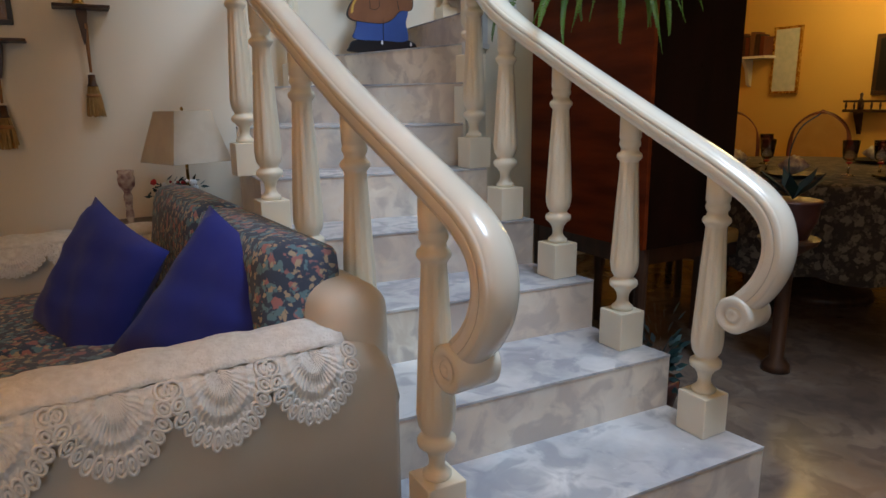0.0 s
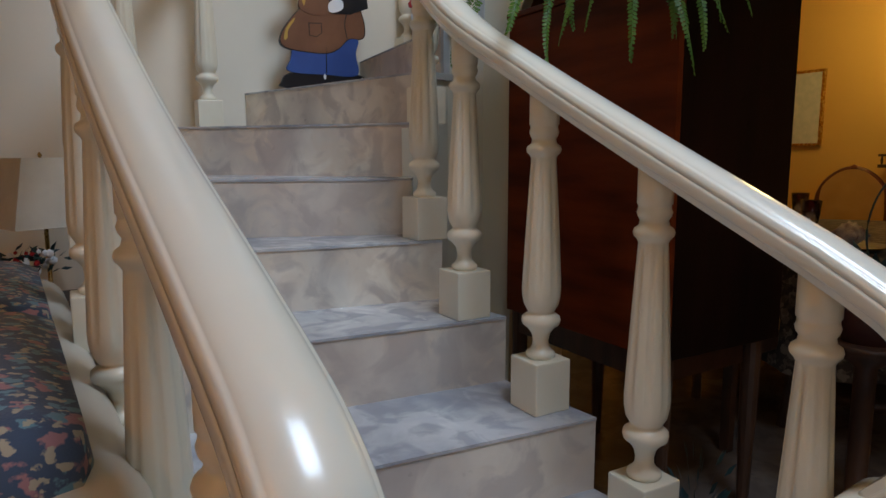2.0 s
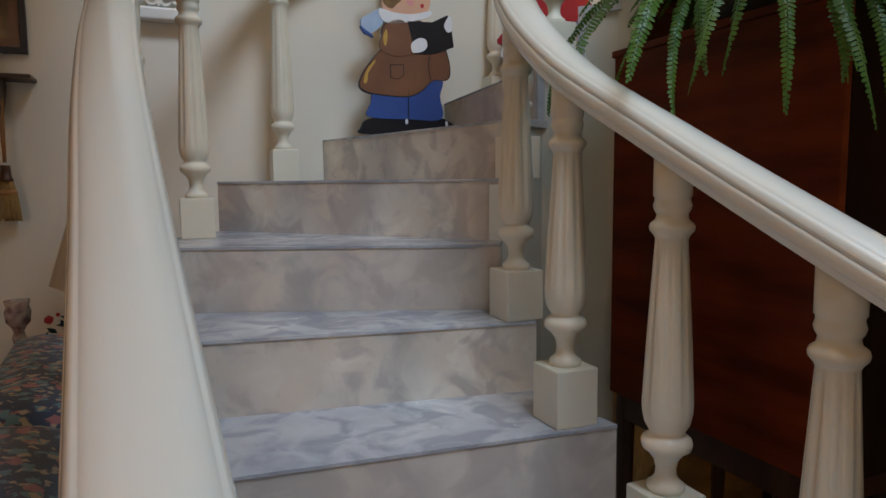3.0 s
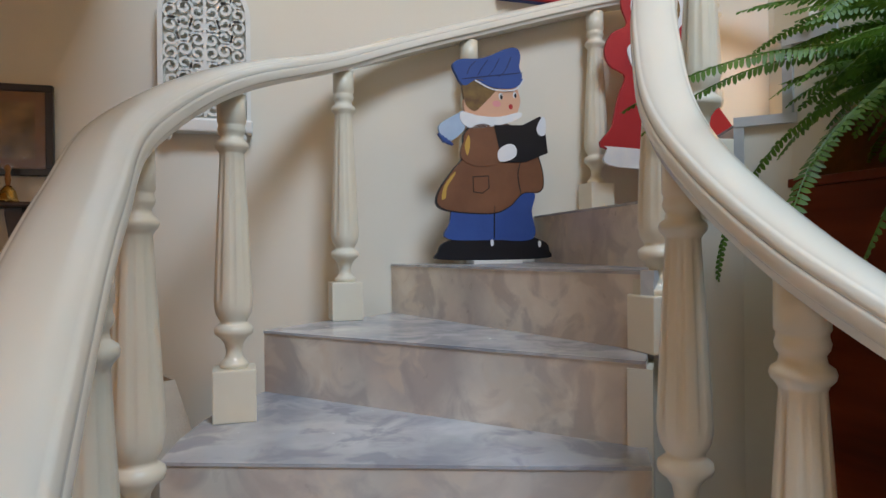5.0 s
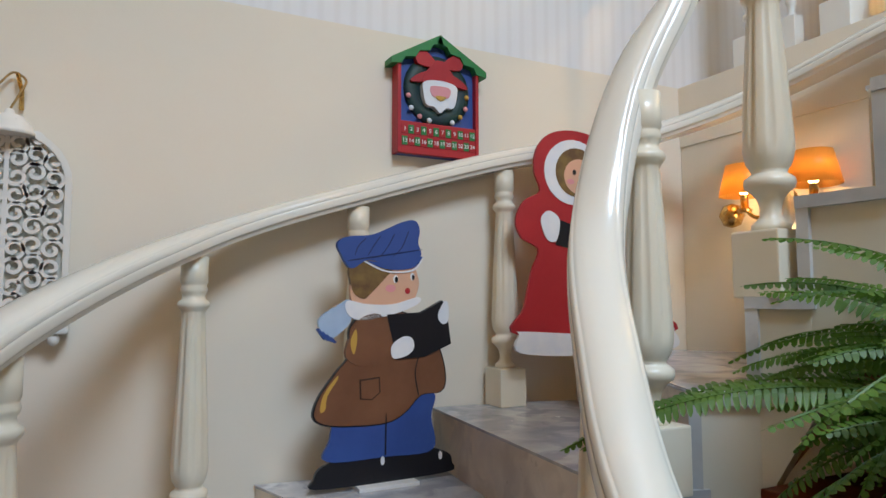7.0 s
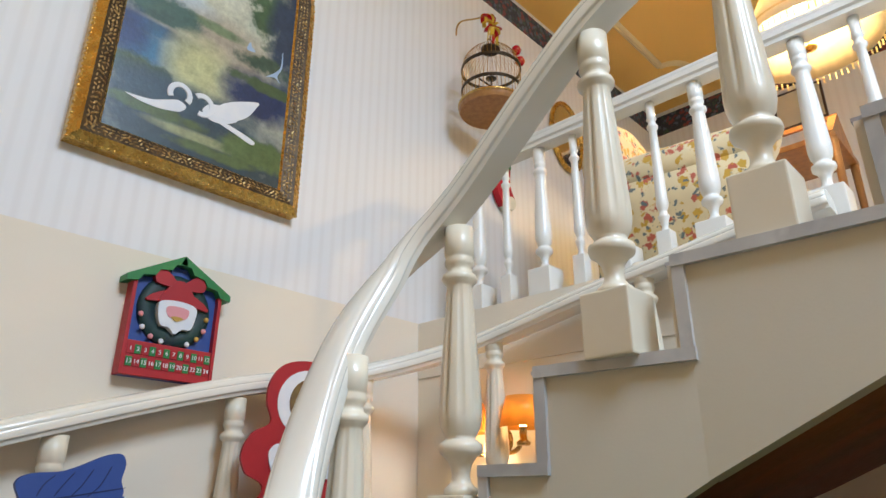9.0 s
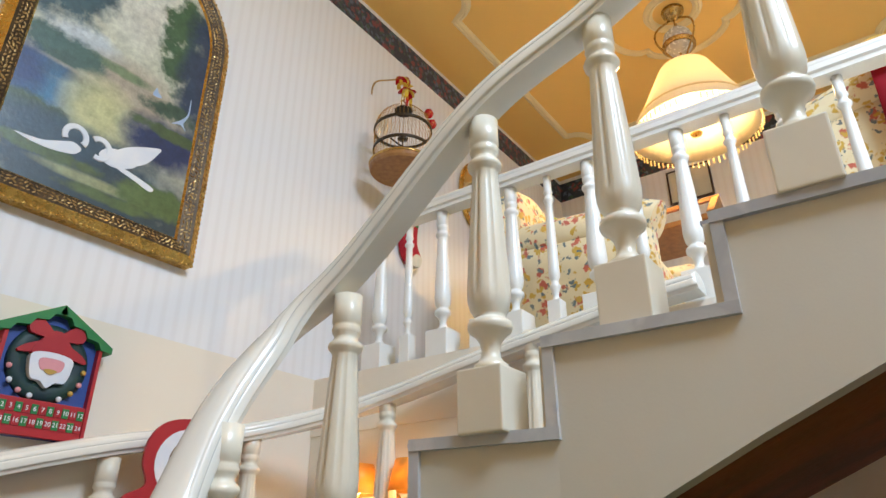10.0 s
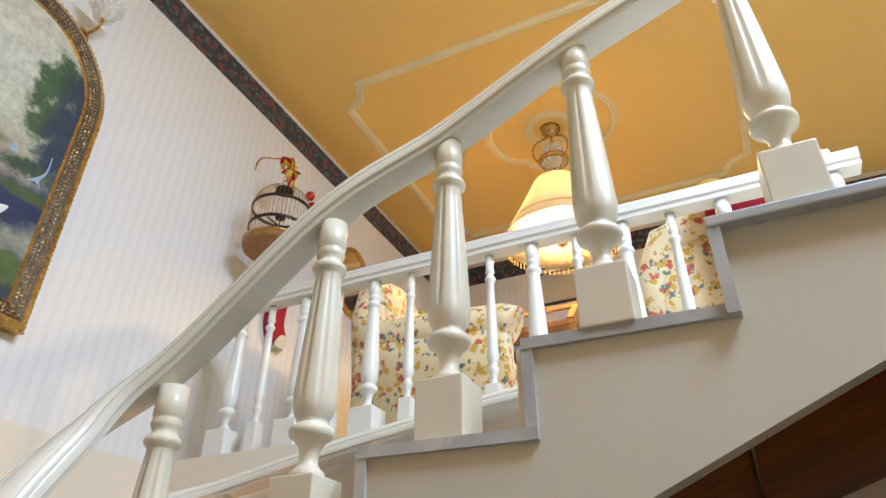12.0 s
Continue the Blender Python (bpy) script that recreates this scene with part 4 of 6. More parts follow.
part("hat", prism(blob([(-0.062, 0.238), (-0.05, 0.275), (-0.015, 0.315), (0.0, 0.318), (0.015, 0.315), (0.05, 0.275), (0.062, 0.238), (0.0, 0.25)], 4), -0.004, 0.018), RED, cal, "red painted cap")
part("beard", prism(blob([(-0.058, 0.24), (-0.062, 0.205), (-0.05, 0.165), (-0.022, 0.16), (0.0, 0.142), (0.022, 0.16), (0.05, 0.165), (0.062, 0.205), (0.058, 0.24), (0.0, 0.25)], 4), -0.006, 0.018), SNOW, cal, "white painted oval")
part("cheeks", prism(blob([(-0.036, 0.225), (-0.03, 0.196), (0.0, 0.19), (0.03, 0.196), (0.036, 0.225), (0.0, 0.231)], 4), -0.008, 0.0), PINK, cal)
part("mouth", prism(blob([(-0.02, 0.194), (0.0, 0.182), (0.02, 0.194), (0.0, 0.198)], 3), -0.0095, 0.0), GOLDP, cal)
for i, (x, z) in enumerate(((-0.1, 0.15), (-0.07, 0.125), (-0.035, 0.115), (0.05, 0.118), (0.08, 0.14), (0.1, 0.17), (0.105, 0.21), (-0.11, 0.19))):
    part("bead", lathe([(0.002, -0.006), (0.008, -0.004), (0.009, 0.0), (0.002, 0.004)], 8), (SNOW, PINK, SNOW, SNOW, GOLDP, PINK, GOLDP, PINK)[i], cal, smooth=True)
    last["part"].matrix_basis = pose(x, 0.006, z, -90, 0, 0)
for i in range(24):
    r, c = divmod(i, 12)
    x, z = -0.124 + 0.0225 * c, 0.078 - 0.038 * r
    tile = part("tile", box(x - 0.0095, x + 0.0095, 0.001, 0.004, z - 0.014, z + 0.014), (GREEN if (c + r) % 2 else RED), cal)
    d = bpy.data.curves.new("number", "FONT")
    d.body, d.size, d.align_x, d.align_y, d.extrude = str(i + 1), 0.019, "CENTER", "CENTER", 0.0006
    d.materials.append(SNOW)
    t = new("number", d)
    t.parent = tile
    t.matrix_basis = pose(x, 0.0003, z, 90, 0, 0)

# the arched painting of swans on a lake, in a gilt frame


def arched(k, base):
    return [(-0.42 + k, base)] + [(0.42 - k, base)] + [((0.42 - k) * math.cos(a), 0.97 + (0.43 - k) * math.sin(a)) for a in np.linspace(0, math.pi, 25)]


paint = thing("painting", (2.36, WALL - 0.06, 3.083), "arched oil painting of white lake birds in gilt frame", "painting")


def arch_ring(k0, k1, y0, y1, z0, z1):
    own = bmesh.new()
    A, B = arched(k0, z0), arched(k1, z1)
    n = len(A)
    va = [own.verts.new((x, y0, z)) for x, z in A]
    vb = [own.verts.new((x, y1, z)) for x, z in B]
    vc = [own.verts.new((x, 0.06, z)) for x, z in A]
    for i in range(n):
        j = (i + 1) % n
        own.faces.new((va[i], va[j], vb[j], vb[i]))
        own.faces.new((vc[i], vc[j], va[j], va[i]))
    bmesh.ops.recalc_face_normals(own, faces=own.faces[:])
    return own


part("outer_moulding", arch_ring(0.0, 0.03, 0.012, -0.004, 0.0, 0.03), GOLD, paint, "plain gold outer moulding")
part("inner_moulding", arch_ring(0.03, 0.085, -0.003, 0.014, 0.03, 0.085), GILTDARK, paint, "carved gilt inner moulding")
crng = random.Random(3)
carve = bmesh.new()


def along(k, step):
    """Points and headings round the arched frame, step apart."""
    line = [Vector((x, z)) for x, z in arched(k, k)]
    for i in range(len(line)):
        p, q = line[i], line[(i + 1) % len(line)]
        n = max(1, round((q - p).length / step))
        for j in range(n):
            yield p.lerp(q, (j + 0.5) / n), (q - p).normalized()


for k, step, size in ((0.044, 0.017, 0.0085), (0.057, 0.019, 0.01), (0.07, 0.017, 0.0085)):
    for c, h in along(k, step):
        a = math.atan2(h.y, h.x) + crng.uniform(-1.2, 1.2)
        m = Matrix.Translation((c.x, 0.003 + (k - 0.04) * 0.3, c.y)) @ Matrix.Rotation(-a, 4, "Y") @ Matrix.Diagonal((1.25, 0.7, 0.5, 1))
        bmesh.ops.create_icosphere(carve, subdivisions=1, radius=size * crng.uniform(0.8, 1.15), matrix=m)
tagged(part("carving", carve, GILT, paint, "carved gilt leaves"), kind="stuff")
part("slip", arch_ring(0.083, 0.092, 0.012, 0.022, 0.083, 0.092), GOLD, paint)
bm = bmesh.new()
rim = arched(0.09, 0.09)
for i in range(len(rim)):
    p, q = Vector(arched(0.003, 0.003)[i]), Vector(arched(0.003, 0.003)[(i + 1) % len(rim)])
    n = max(1, int((q - p).length / 0.02))
    for s in range(n):
        c = p.lerp(q, s / n)
        bmesh.ops.create_icosphere(bm, subdivisions=1, radius=0.0085, matrix=Matrix.Translation((c.x, 0.016, c.y)))
tagged(part("beading", bm, GOLD, paint, smooth=True), kind="stuff")
part("canvas", prism(rim, 0.02, 0.05), CANVAS, paint, "painted lake landscape")
for o, nm in ((blob([(0.13, 0.635), (0.135, 0.665), (0.142, 0.675), (0.148, 0.66), (0.16, 0.65), (0.165, 0.64)], 3), "far_house"), (blob([(0.225, 0.555), (0.255, 0.585), (0.285, 0.63), (0.287, 0.7), (0.291, 0.7), (0.293, 0.63), (0.275, 0.58), (0.29, 0.555), (0.262, 0.57)], 3), "pale_branch")):
    part(nm, prism(o, 0.0188, 0.021), PALEBLUE, paint)
bird = blob([(-0.278, 0.232), (-0.24, 0.236), (-0.19, 0.245), (-0.14, 0.268), (-0.1, 0.285), (-0.07, 0.272), (-0.085, 0.245), (-0.12, 0.232), (-0.17, 0.222), (-0.23, 0.222)], 4)
bird_body = blob([(-0.01, 0.285), (0.02, 0.262), (0.06, 0.262), (0.11, 0.285), (0.13, 0.31), (0.1, 0.34), (0.05, 0.335), (0.01, 0.32)], 4)
bird_wing = blob([(0.03, 0.3), (0.06, 0.345), (0.12, 0.385), (0.205, 0.42), (0.195, 0.385), (0.165, 0.335), (0.12, 0.3), (0.07, 0.285)], 4)
bird_tail = blob([(0.06, 0.275), (0.12, 0.268), (0.205, 0.247), (0.195, 0.228), (0.13, 0.245), (0.06, 0.262)], 4)
for o, d in ((bird, 0.0186), (bird_body, 0.0186), (bird_tail, 0.0182), (bird_wing, 0.0178)):
    part("bird_shape", prism(o, d, 0.021), SNOW, paint)
for cx, cz, a0, s_ in ((-0.098, 0.31, -0.6, 1), (-0.012, 0.305, 2.4, -1)):
    neck = [(cx + 0.036 * math.cos(a0 + s_ * t), 0.0185, cz + 0.038 * math.sin(a0 + s_ * t)) for t in np.linspace(0, 4.3, 18)]
    part("bird_neck", sweep(neck, [(-0.011, -0.002), (0.011, -0.002), (0.009, 0.002), (-0.009, 0.002)], ups=[(0, -1, 0)] * 18), SNOW, paint)

# white pierced wooden cage front on the wall
lat = thing("lattice_panel", (1.175, WALL - 0.05, 1.84), "white pierced scrollwork birdcage panel with domed top on the wall", "ornament")
half = 0.135
lpath = [(-half, 0.04), (-half, 0.38)] + [(-half * math.cos(a), 0.38 + 0.13 * math.sin(a)) for a in np.linspace(0.2, math.pi - 0.2, 13)] + [(half, 0.38), (half, 0.04)]
part("frame", sweep([(x, 0, z) for x, z in lpath] + [(-half, 0, 0.04)], [(-0.008, -0.008), (0.008, -0.008), (0.008, 0.008), (-0.008, 0.008)], ups=[(0, 1, 0)] * (len(lpath) + 1)), GWHITE, lat)

# Added sheet; its grey green stands in for shade seen through the holes.
part("backing", prism([(-half, 0.04), (half, 0.04), (half, 0.38)] + [(half * math.cos(a), 0.38 + 0.13 * math.sin(a)) for a in np.linspace(0.2, math.pi - 0.2, 13)] + [(-half, 0.38)], 0.014, 0.045), GREYG, lat, "grey green shade backing")


def curl(cx, cz, r, turns, a0, s):
    pts = []
    for i in range(18):
        f = i / 17
        a = a0 + s * turns * 2 * math.pi * f
        rr = r * (1 - 0.75 * f)
        pts.append((cx + rr * math.cos(a), 0, cz + rr * math.sin(a)))
    part("scroll", sweep(pts, [(-0.0046, -0.004), (0.0046, -0.004), (0.0046, 0.004), (-0.0046, 0.004)], ups=[(0, 1, 0)] * len(pts)), GWHITE, lat)


for row, z in enumerate((0.075, 0.12, 0.165, 0.21, 0.255, 0.3, 0.345, 0.39, 0.435, 0.475)):
    for c, x in enumerate((0.022, 0.062, 0.103)):
        if (x / half) ** 2 + max(0, (z - 0.38) / 0.13) ** 2 > 0.82:
            continue
        for s in (-1, 1):
            curl(s * x, z + 0.012 * (c % 2), 0.026, 1.2, math.pi / 2 + s * (0.9 * c + row), s * (1 if (row + c) % 2 else -1))
part("stem", box(-0.005, 0.005, -0.005, 0.005, 0.05, 0.5), GWHITE, lat)
part("dome", lathe([(0.06, 0.49), (0.06, 0.5), (0.056, 0.502), (0.05, 0.52), (0.034, 0.538), (0.012, 0.546), (0.01, 0.556), (0.002, 0.56)], 20), GWHITE, lat, smooth=True)
part("base", box(-half - 0.012, half + 0.012, -0.02, 0.045, 0.0, 0.042, 0.006), GWHITE, lat)
for x in (-0.115, 0.115):
    part("foot", lathe([(0.002, -0.03), (0.012, -0.022), (0.014, -0.01), (0.008, 0.0)], 12), GWHITE, lat, smooth=True)
    last["part"].location.x = x
part("cord", sweep(smooth_path([(0.0, 0.0, 0.555), (0.02, 0.0, 0.6), (0.03, 0.02, 0.64), (0.0, 0.03, 0.66), (-0.03, 0.02, 0.62)], 6), circle(0.003, 6)), STRAW, lat, "knotted straw cord")
part("wall_hook", sweep([(0.02, 0.045, 0.57), (0.022, 0.02, 0.61), (0.012, 0.02, 0.655)], circle(0.006, 6)), BRASS, lat)

# framed print, shelf with bell and hearth brooms beside the lamp


def framed(name, place, w, h, frame_m, mount_m, art_m, label, rz=0.0, bar=0.022):
    ob = thing(name, place, label, "picture", rz=rz)
    part("frame", box(-w / 2, w / 2, -0.012, 0.012, -h / 2, -h / 2 + bar, 0.003, box(-w / 2, w / 2, -0.012, 0.012, h / 2 - bar, h / 2, 0.003, box(-w / 2, -w / 2 + bar, -0.012, 0.012, -h / 2 + bar, h / 2 - bar, 0.003, box(w / 2 - bar, w / 2, -0.012, 0.012, -h / 2 + bar, h / 2 - bar, 0.003)))), frame_m, ob)
    part("mount", box(-w / 2 + bar, w / 2 - bar, -0.002, 0.01, -h / 2 + bar, h / 2 - bar), mount_m, ob)
    mount = last["part"]
    part("print", box(-w / 2 + bar * 2.4, w / 2 - bar * 2.4, -0.004, -0.002, -h / 2 + bar * 2.4, h / 2 - bar * 2.4), art_m, mount)
    part("glass_pane", box(-w / 2 + bar, w / 2 - bar, -0.009, -0.0075, -h / 2 + bar, h / 2 - bar), GLASS, ob, "clear glass pane")
    last["part"].visible_shadow = False
    return ob


framed("framed_print", (0.55, WALL - 0.014, 1.83), 0.36, 0.28, BLACK, BROWN, SEPIA, "dark framed small landscape print under glass")
framed("framed_print", (0.2, WALL - 0.014, 1.66), 0.3, 0.3, BLACK, BROWN, SEPIA, "dark framed square landscape print under glass")


def broom(x, z, label):
    ob = thing("hearth_broom", (x, WALL - 0.05, z), label, "broom", "hanging brooms")
    part("handle", lathe([(0.006, -0.2), (0.008, -0.1), (0.011, 0.02), (0.008, 0.05), (0.002, 0.06)], 10), OAK, ob, smooth=True)
    part("collar", lathe([(0.009, -0.215), (0.016, -0.21), (0.018, -0.25), (0.024, -0.262), (0.024, -0.2655)], 14), DARKWOOD, ob, smooth=True)
    bm = bmesh.new()
    for i in range(110):
        a, r = random.uniform(0, 6.28), random.uniform(0, 1) ** 0.5
        p = Vector((0.02 * r * math.cos(a), 0.014 * r * math.sin(a), -0.26))
        q = Vector((0.042 * r * math.cos(a) + random.uniform(-0.004, 0.004), 0.022 * r * math.sin(a), -0.40 + random.uniform(-0.012, 0.008)))
        sweep([tuple(p), tuple(p.lerp(q, 0.5) + Vector((0.004 * math.cos(a), 0, 0))), tuple(q)], circle(0.0028, 4), bm)
    bristles = part("bristles", bm, STRAW, ob, "straw bristles")
    part("binding", lathe([(0.03, -0.30), (0.034, -0.305), (0.034, -0.312), (0.03, -0.317)], 14), OAK, bristles, smooth=True)
    last["part"].scale = (1, 0.62, 1)
    return ob


def bracket_shelf(x, z, label):
    ob = thing("bracket_shelf", (x, WALL, z), label, "shelf", "bracket shelves")
    part("board", box(-0.12, 0.12, -0.13, 0, 0, 0.014, 0.004), DARKWOOD, ob)
    part("bracket", prism(blob([(-0.022, 0.0), (0.022, 0.0), (0.016, -0.07), (0.004, -0.15), (-0.004, -0.15), (-0.016, -0.07)], 3), -0.06, 0.0), DARKWOOD, ob)
    return ob


bracket_shelf(0.63, 1.59, "small dark wooden bracket shelf on the wall")
bracket_shelf(0.27, 1.43, "small dark wooden bracket shelf on the wall")
broom(0.64, 1.5, "straw hearth broom hanging below a bracket shelf")
broom(0.26, 1.36, "straw hearth broom hanging on the wall")
bell = thing("hand_bell", (0.62, WALL - 0.07, 1.604), "small metal hand bell with wooden handle on shelf", "bell")
part("bell", lathe([(0.032, 0.0), (0.026, 0.012), (0.02, 0.035), (0.01, 0.05), (0.002, 0.053)], 16), BRASS, bell, smooth=True)
part("handle", lathe([(0.006, 0.05), (0.009, 0.07), (0.006, 0.09), (0.01, 0.105), (0.002, 0.115)], 12), OAK, bell, smooth=True)

# ---------------------------------------------------------------- sofa
def cushion(w, d, h, puff, bm=None, n=14):
    """A pillow: w by d, puffed to h in the middle, lying flat round the origin."""
    own = bmesh.new()
    top, bot = [], []
    for i in range(n + 1):
        for j in range(n + 1):
            u, v = 2 * i / n - 1, 2 * j / n - 1
            t = max(0.0, (1 - abs(u) ** puff) * (1 - abs(v) ** puff)) ** 0.5
            pinch = 1 - 0.07 * (1 - v * v) * abs(u) - 0.0
            pinch2 = 1 - 0.07 * (1 - u * u) * abs(v)
            wob = 0.006 * math.sin(9 * u + 4 * v) + 0.005 * math.sin(13 * v - 5 * u)
            p = (w / 2 * u * pinch, d / 2 * v * pinch2)
            top.append(own.verts.new((*p, h / 2 * t + wob * t)))
            bot.append(own.verts.new((*p, -h / 2 * t - 0.002)))
    m = n + 1
    for i in range(n):
        for j in range(n):
            a, b, c, d_ = i * m + j, (i + 1) * m + j, (i + 1) * m + j + 1, i * m + j + 1
            own.faces.new((top[a], top[b], top[c], top[d_]))
            own.faces.new((bot[d_], bot[c], bot[b], bot[a]))
    edge = [i * m for i in range(m)] + [n * m + j for j in range(1, m)] + [i * m + n for i in range(n - 1, -1, -1)] + [j for j in range(n - 1, 0, -1)]
    for k in range(len(edge)):
        a, b = edge[k], edge[(k + 1) % len(edge)]
        own.faces.new((bot[a], bot[b], top[b], top[a]))
    bmesh.ops.recalc_face_normals(own, faces=own.faces[:])
    return merged(bm, own)


def rounded(w, d, h, r, bm=None):
    return box(-w / 2, w / 2, -d / 2, d / 2, 0, h, r, bm)


sofa = thing("sofa", (0.5, 2.54, -0.0), "beige sofa with blue floral cushions, its back to the stair", "sofa", rz=3.5)
part("base", box(-0.42, 0.56, -0.88, 0.88, 0.05, 0.3, 0.03), UPHOL, sofa)
ARM = [(-0.1, -0.5), (-0.1, -0.02)] + [(-0.1 * math.cos(a) * 1.1, 0.09 * math.sin(a)) for a in np.linspace(0.15, math.pi - 0.15, 9)] + [(0.1, -0.02), (0.1, -0.5)]
for s, y in (("near", -0.81), ("far", 0.83)):
    own = bmesh.new()
    rings = []
    for x, k in ((-0.42, 1.0), (0.1, 1.0), (0.42, 1.0), (0.48, 0.97), (0.52, 0.9), (0.55, 0.78), (0.565, 0.55)):
        rings.append([own.verts.new((x, y + s_ * (0.6 + 0.4 * k), 0.55 + (h if h < -0.1 else h * k - (1 - k) * 0.2))) for s_, h in ARM])
    for p, q in zip(rings, rings[1:]):
        for i in range(len(ARM)):
            j = (i + 1) % len(ARM)
            own.faces.new((p[i], q[i], q[j], p[j]))
    own.faces.new(rings[0])
    own.faces.new(rings[-1][::-1])
    bmesh.ops.recalc_face_normals(own, faces=own.faces[:])
    part("arm", own, UPHOL, sofa, smooth=True)
back = box(0.4, 0.58, -0.87, 0.9, 0.08, 0.735)
bmesh.ops.bevel(back, geom=back.edges[:], offset=0.07, segments=5, affect="EDGES", profile=0.5)
part("back_frame", back, UPHOL, sofa, smooth=True)
for y in (-0.36, 0.36):
    part("seat_cushion", rounded(0.74, 0.7, 0.16, 0.045), SOFA, sofa, "blue floral seat cushion", True)
    last["part"].location = (-0.03, y, 0.3)
    part("back_cushion", rounded(0.2, 0.74, 0.47, 0.07), SOFA, sofa, "blue floral back cushion", True)
    last["part"].matrix_basis = pose(0.36, y * 1.04, 0.36, 0, 8, 0)
for x in (-0.36, 0.5):
    for y in (-0.8, 0.8):
        part("foot", lathe([(0.02, 0.0), (0.03, 0.055)], 10), DARKWOOD, sofa)
        last["part"].location = (x, y, 0)
for i, (x, y, z, rx, ry, rz) in enumerate(((0.53, 2.63, 0.59, 64, 16, -68), (0.785, 2.03, 0.6, 62, 26, -58))):
    pl = tagged(part("throw_pillow", cushion(0.46, 0.46, 0.16, 2.6), BLUECLOTH, smooth=True), "royal blue cotton throw pillow leaning on the sofa", "pillow", "blue throw pillows")
    pl.matrix_world = pose(x, y, z, rx, ry, rz)


def lace_runner(place, length, drop, label):
    """A crocheted runner over a sofa arm: a plain top band, then scallops of thread loops."""
    ob = thing("lace_runner", place, label, "lace", rz=3.5)
    part("band", sweep([(length * i / 40, 0.004 * math.sin(i * 1.7), 0.003 * math.sin(i * 0.9)) for i in range(41)], [(-0.075, 0.004), (-0.04, 0.016), (0.0, 0.019), (0.04, 0.013), (0.07, -0.003), (0.082, -0.014), (0.078, -0.018), (0.066, -0.008), (0.038, 0.007), (0.0, 0.012), (-0.04, 0.009), (-0.075, -0.002)]), LACE, ob, smooth=True)
    n = max(2, round(length / 0.19))
    w = length / n
    R = drop - 0.012
    sx = w / (2 * R) * 1.08

    def drape(z):
        """How far out the lace hangs at height z below the top of the arm."""
        return -float(np.interp(-z, (0.0, 0.014, 0.034, 0.062, 0.1), (0.072, 0.086, 0.107, 0.12, 0.121)))

    for i in range(n):
        bm = bmesh.new()
        cx, cz = (i + 0.5) * w, -0.012
        # the knitted fan, ribbed along its rays, with raised rings
        rings = []
        for q in range(15):
            r = 0.004 + (R * 0.76 - 0.004) * q / 14
            ring = []
            for k in range(85):
                a = math.pi * k / 84
                rib = 0.0035 * abs(math.cos(21 * a)) * min(1, r / 0.02) + (0.006 if q in (4, 5, 9, 10) else 0.0)
                z = cz - r * math.sin(a)
                ring.append(bm.verts.new((cx + r * math.cos(a) * sx, drape(z) - rib, z)))
            rings.append(ring)
        for p, q in zip(rings, rings[1:]):
            for k in range(84):
                bm.faces.new((p[k], p[k + 1], q[k + 1], q[k]))
        m = 15
        for k in range(m):
            a = math.pi * (k + 0.5) / m
            r0, r1 = R * 0.7, R * (1.0 + 0.02 * math.sin(3 * k + i))
            wd = 0.5 * math.pi * (r0 + r1) / 2 / m
            d, t = Vector((math.cos(a), 0, -math.sin(a))), Vector((math.sin(a), 0, math.cos(a)))
            for k0 in (1.0, 0.45):
                loop = []
                for q in range(11):
                    b = 2 * math.pi * q / 10
                    p = d * ((r0 + r1) / 2 + (r1 - r0) / 2 * k0 * math.cos(b)) + t * wd * k0 * math.sin(b)
                    loop.append((cx + p.x * sx, drape(cz + p.z) - 0.004, cz + p.z))
                sweep(loop, circle(0.0042, 5), bm, ups=[(0, 1, 0)] * 11, cap=False)
        part("scallop", bm, LACE, ob, smooth=True)
    return ob


lace_runner((0.035, 1.705, 0.64), 0.96, 0.165, "white crocheted lace runner with scalloped edge over sofa arm")
lace_runner((-0.05, 3.33, 0.64), 0.85, 0.12, "white crocheted lace runner over the far sofa arm")

# ---------------------------------------------------------------- side table with lamp
st = thing("side_table", (0.88, 3.78, 0.0), "small dark wooden side table beside the sofa", "table")
part("top", box(-0.24, 0.22, -0.2, 0.25, 0.55, 0.585, 0.006), DARKWOOD, st)
for x in (-0.2, 0.18):
    for y in (-0.16, 0.2):
        part("leg", lathe([(0.014, 0), (0.018, 0.3), (0.022, 0.55)], 10), DARKWOOD, st)
        last["part"].location = (x, y, 0)
tl = thing("table_lamp", (0.985, 3.72, 0.585), "brass table lamp with square pale linen shade", "lamp")
part("stem", lathe([(0.05, 0.0), (0.05, 0.012), (0.02, 0.02), (0.008, 0.04), (0.007, 0.34)], 14), BRASS, tl, smooth=True)
bm = bmesh.new()
lo = [bm.verts.new((x * 0.15, y * 0.15, 0.295)) for x, y in ((-1, -1), (1, -1), (1, 1), (-1, 1))]
hi = [bm.verts.new((x * 0.092, y * 0.092, 0.53)) for x, y in ((-1, -1), (1, -1), (1, 1), (-1, 1))]
for i in range(4):
    bm.faces.new((lo[i], lo[(i + 1) % 4], hi[(i + 1) % 4], hi[i]))
bmesh.ops.subdivide_edges(bm, edges=bm.edges[:], cuts=3, use_grid_fill=True)
bmesh.ops.solidify(bm, geom=bm.faces[:], thickness=0.004)
part("shade", bm, LINEN, tl, "pale linen square shade")
last["part"].rotation_euler = (0, 0, radians(22))
part("finial", lathe([(0.003, 0.53), (0.008, 0.54), (0.002, 0.55)], 10), BRASS, tl, smooth=True)
cs = thing("candlestick", (0.715, 3.7, 0.585), "tall painted ceramic candlestick on the side table", "candlestick")
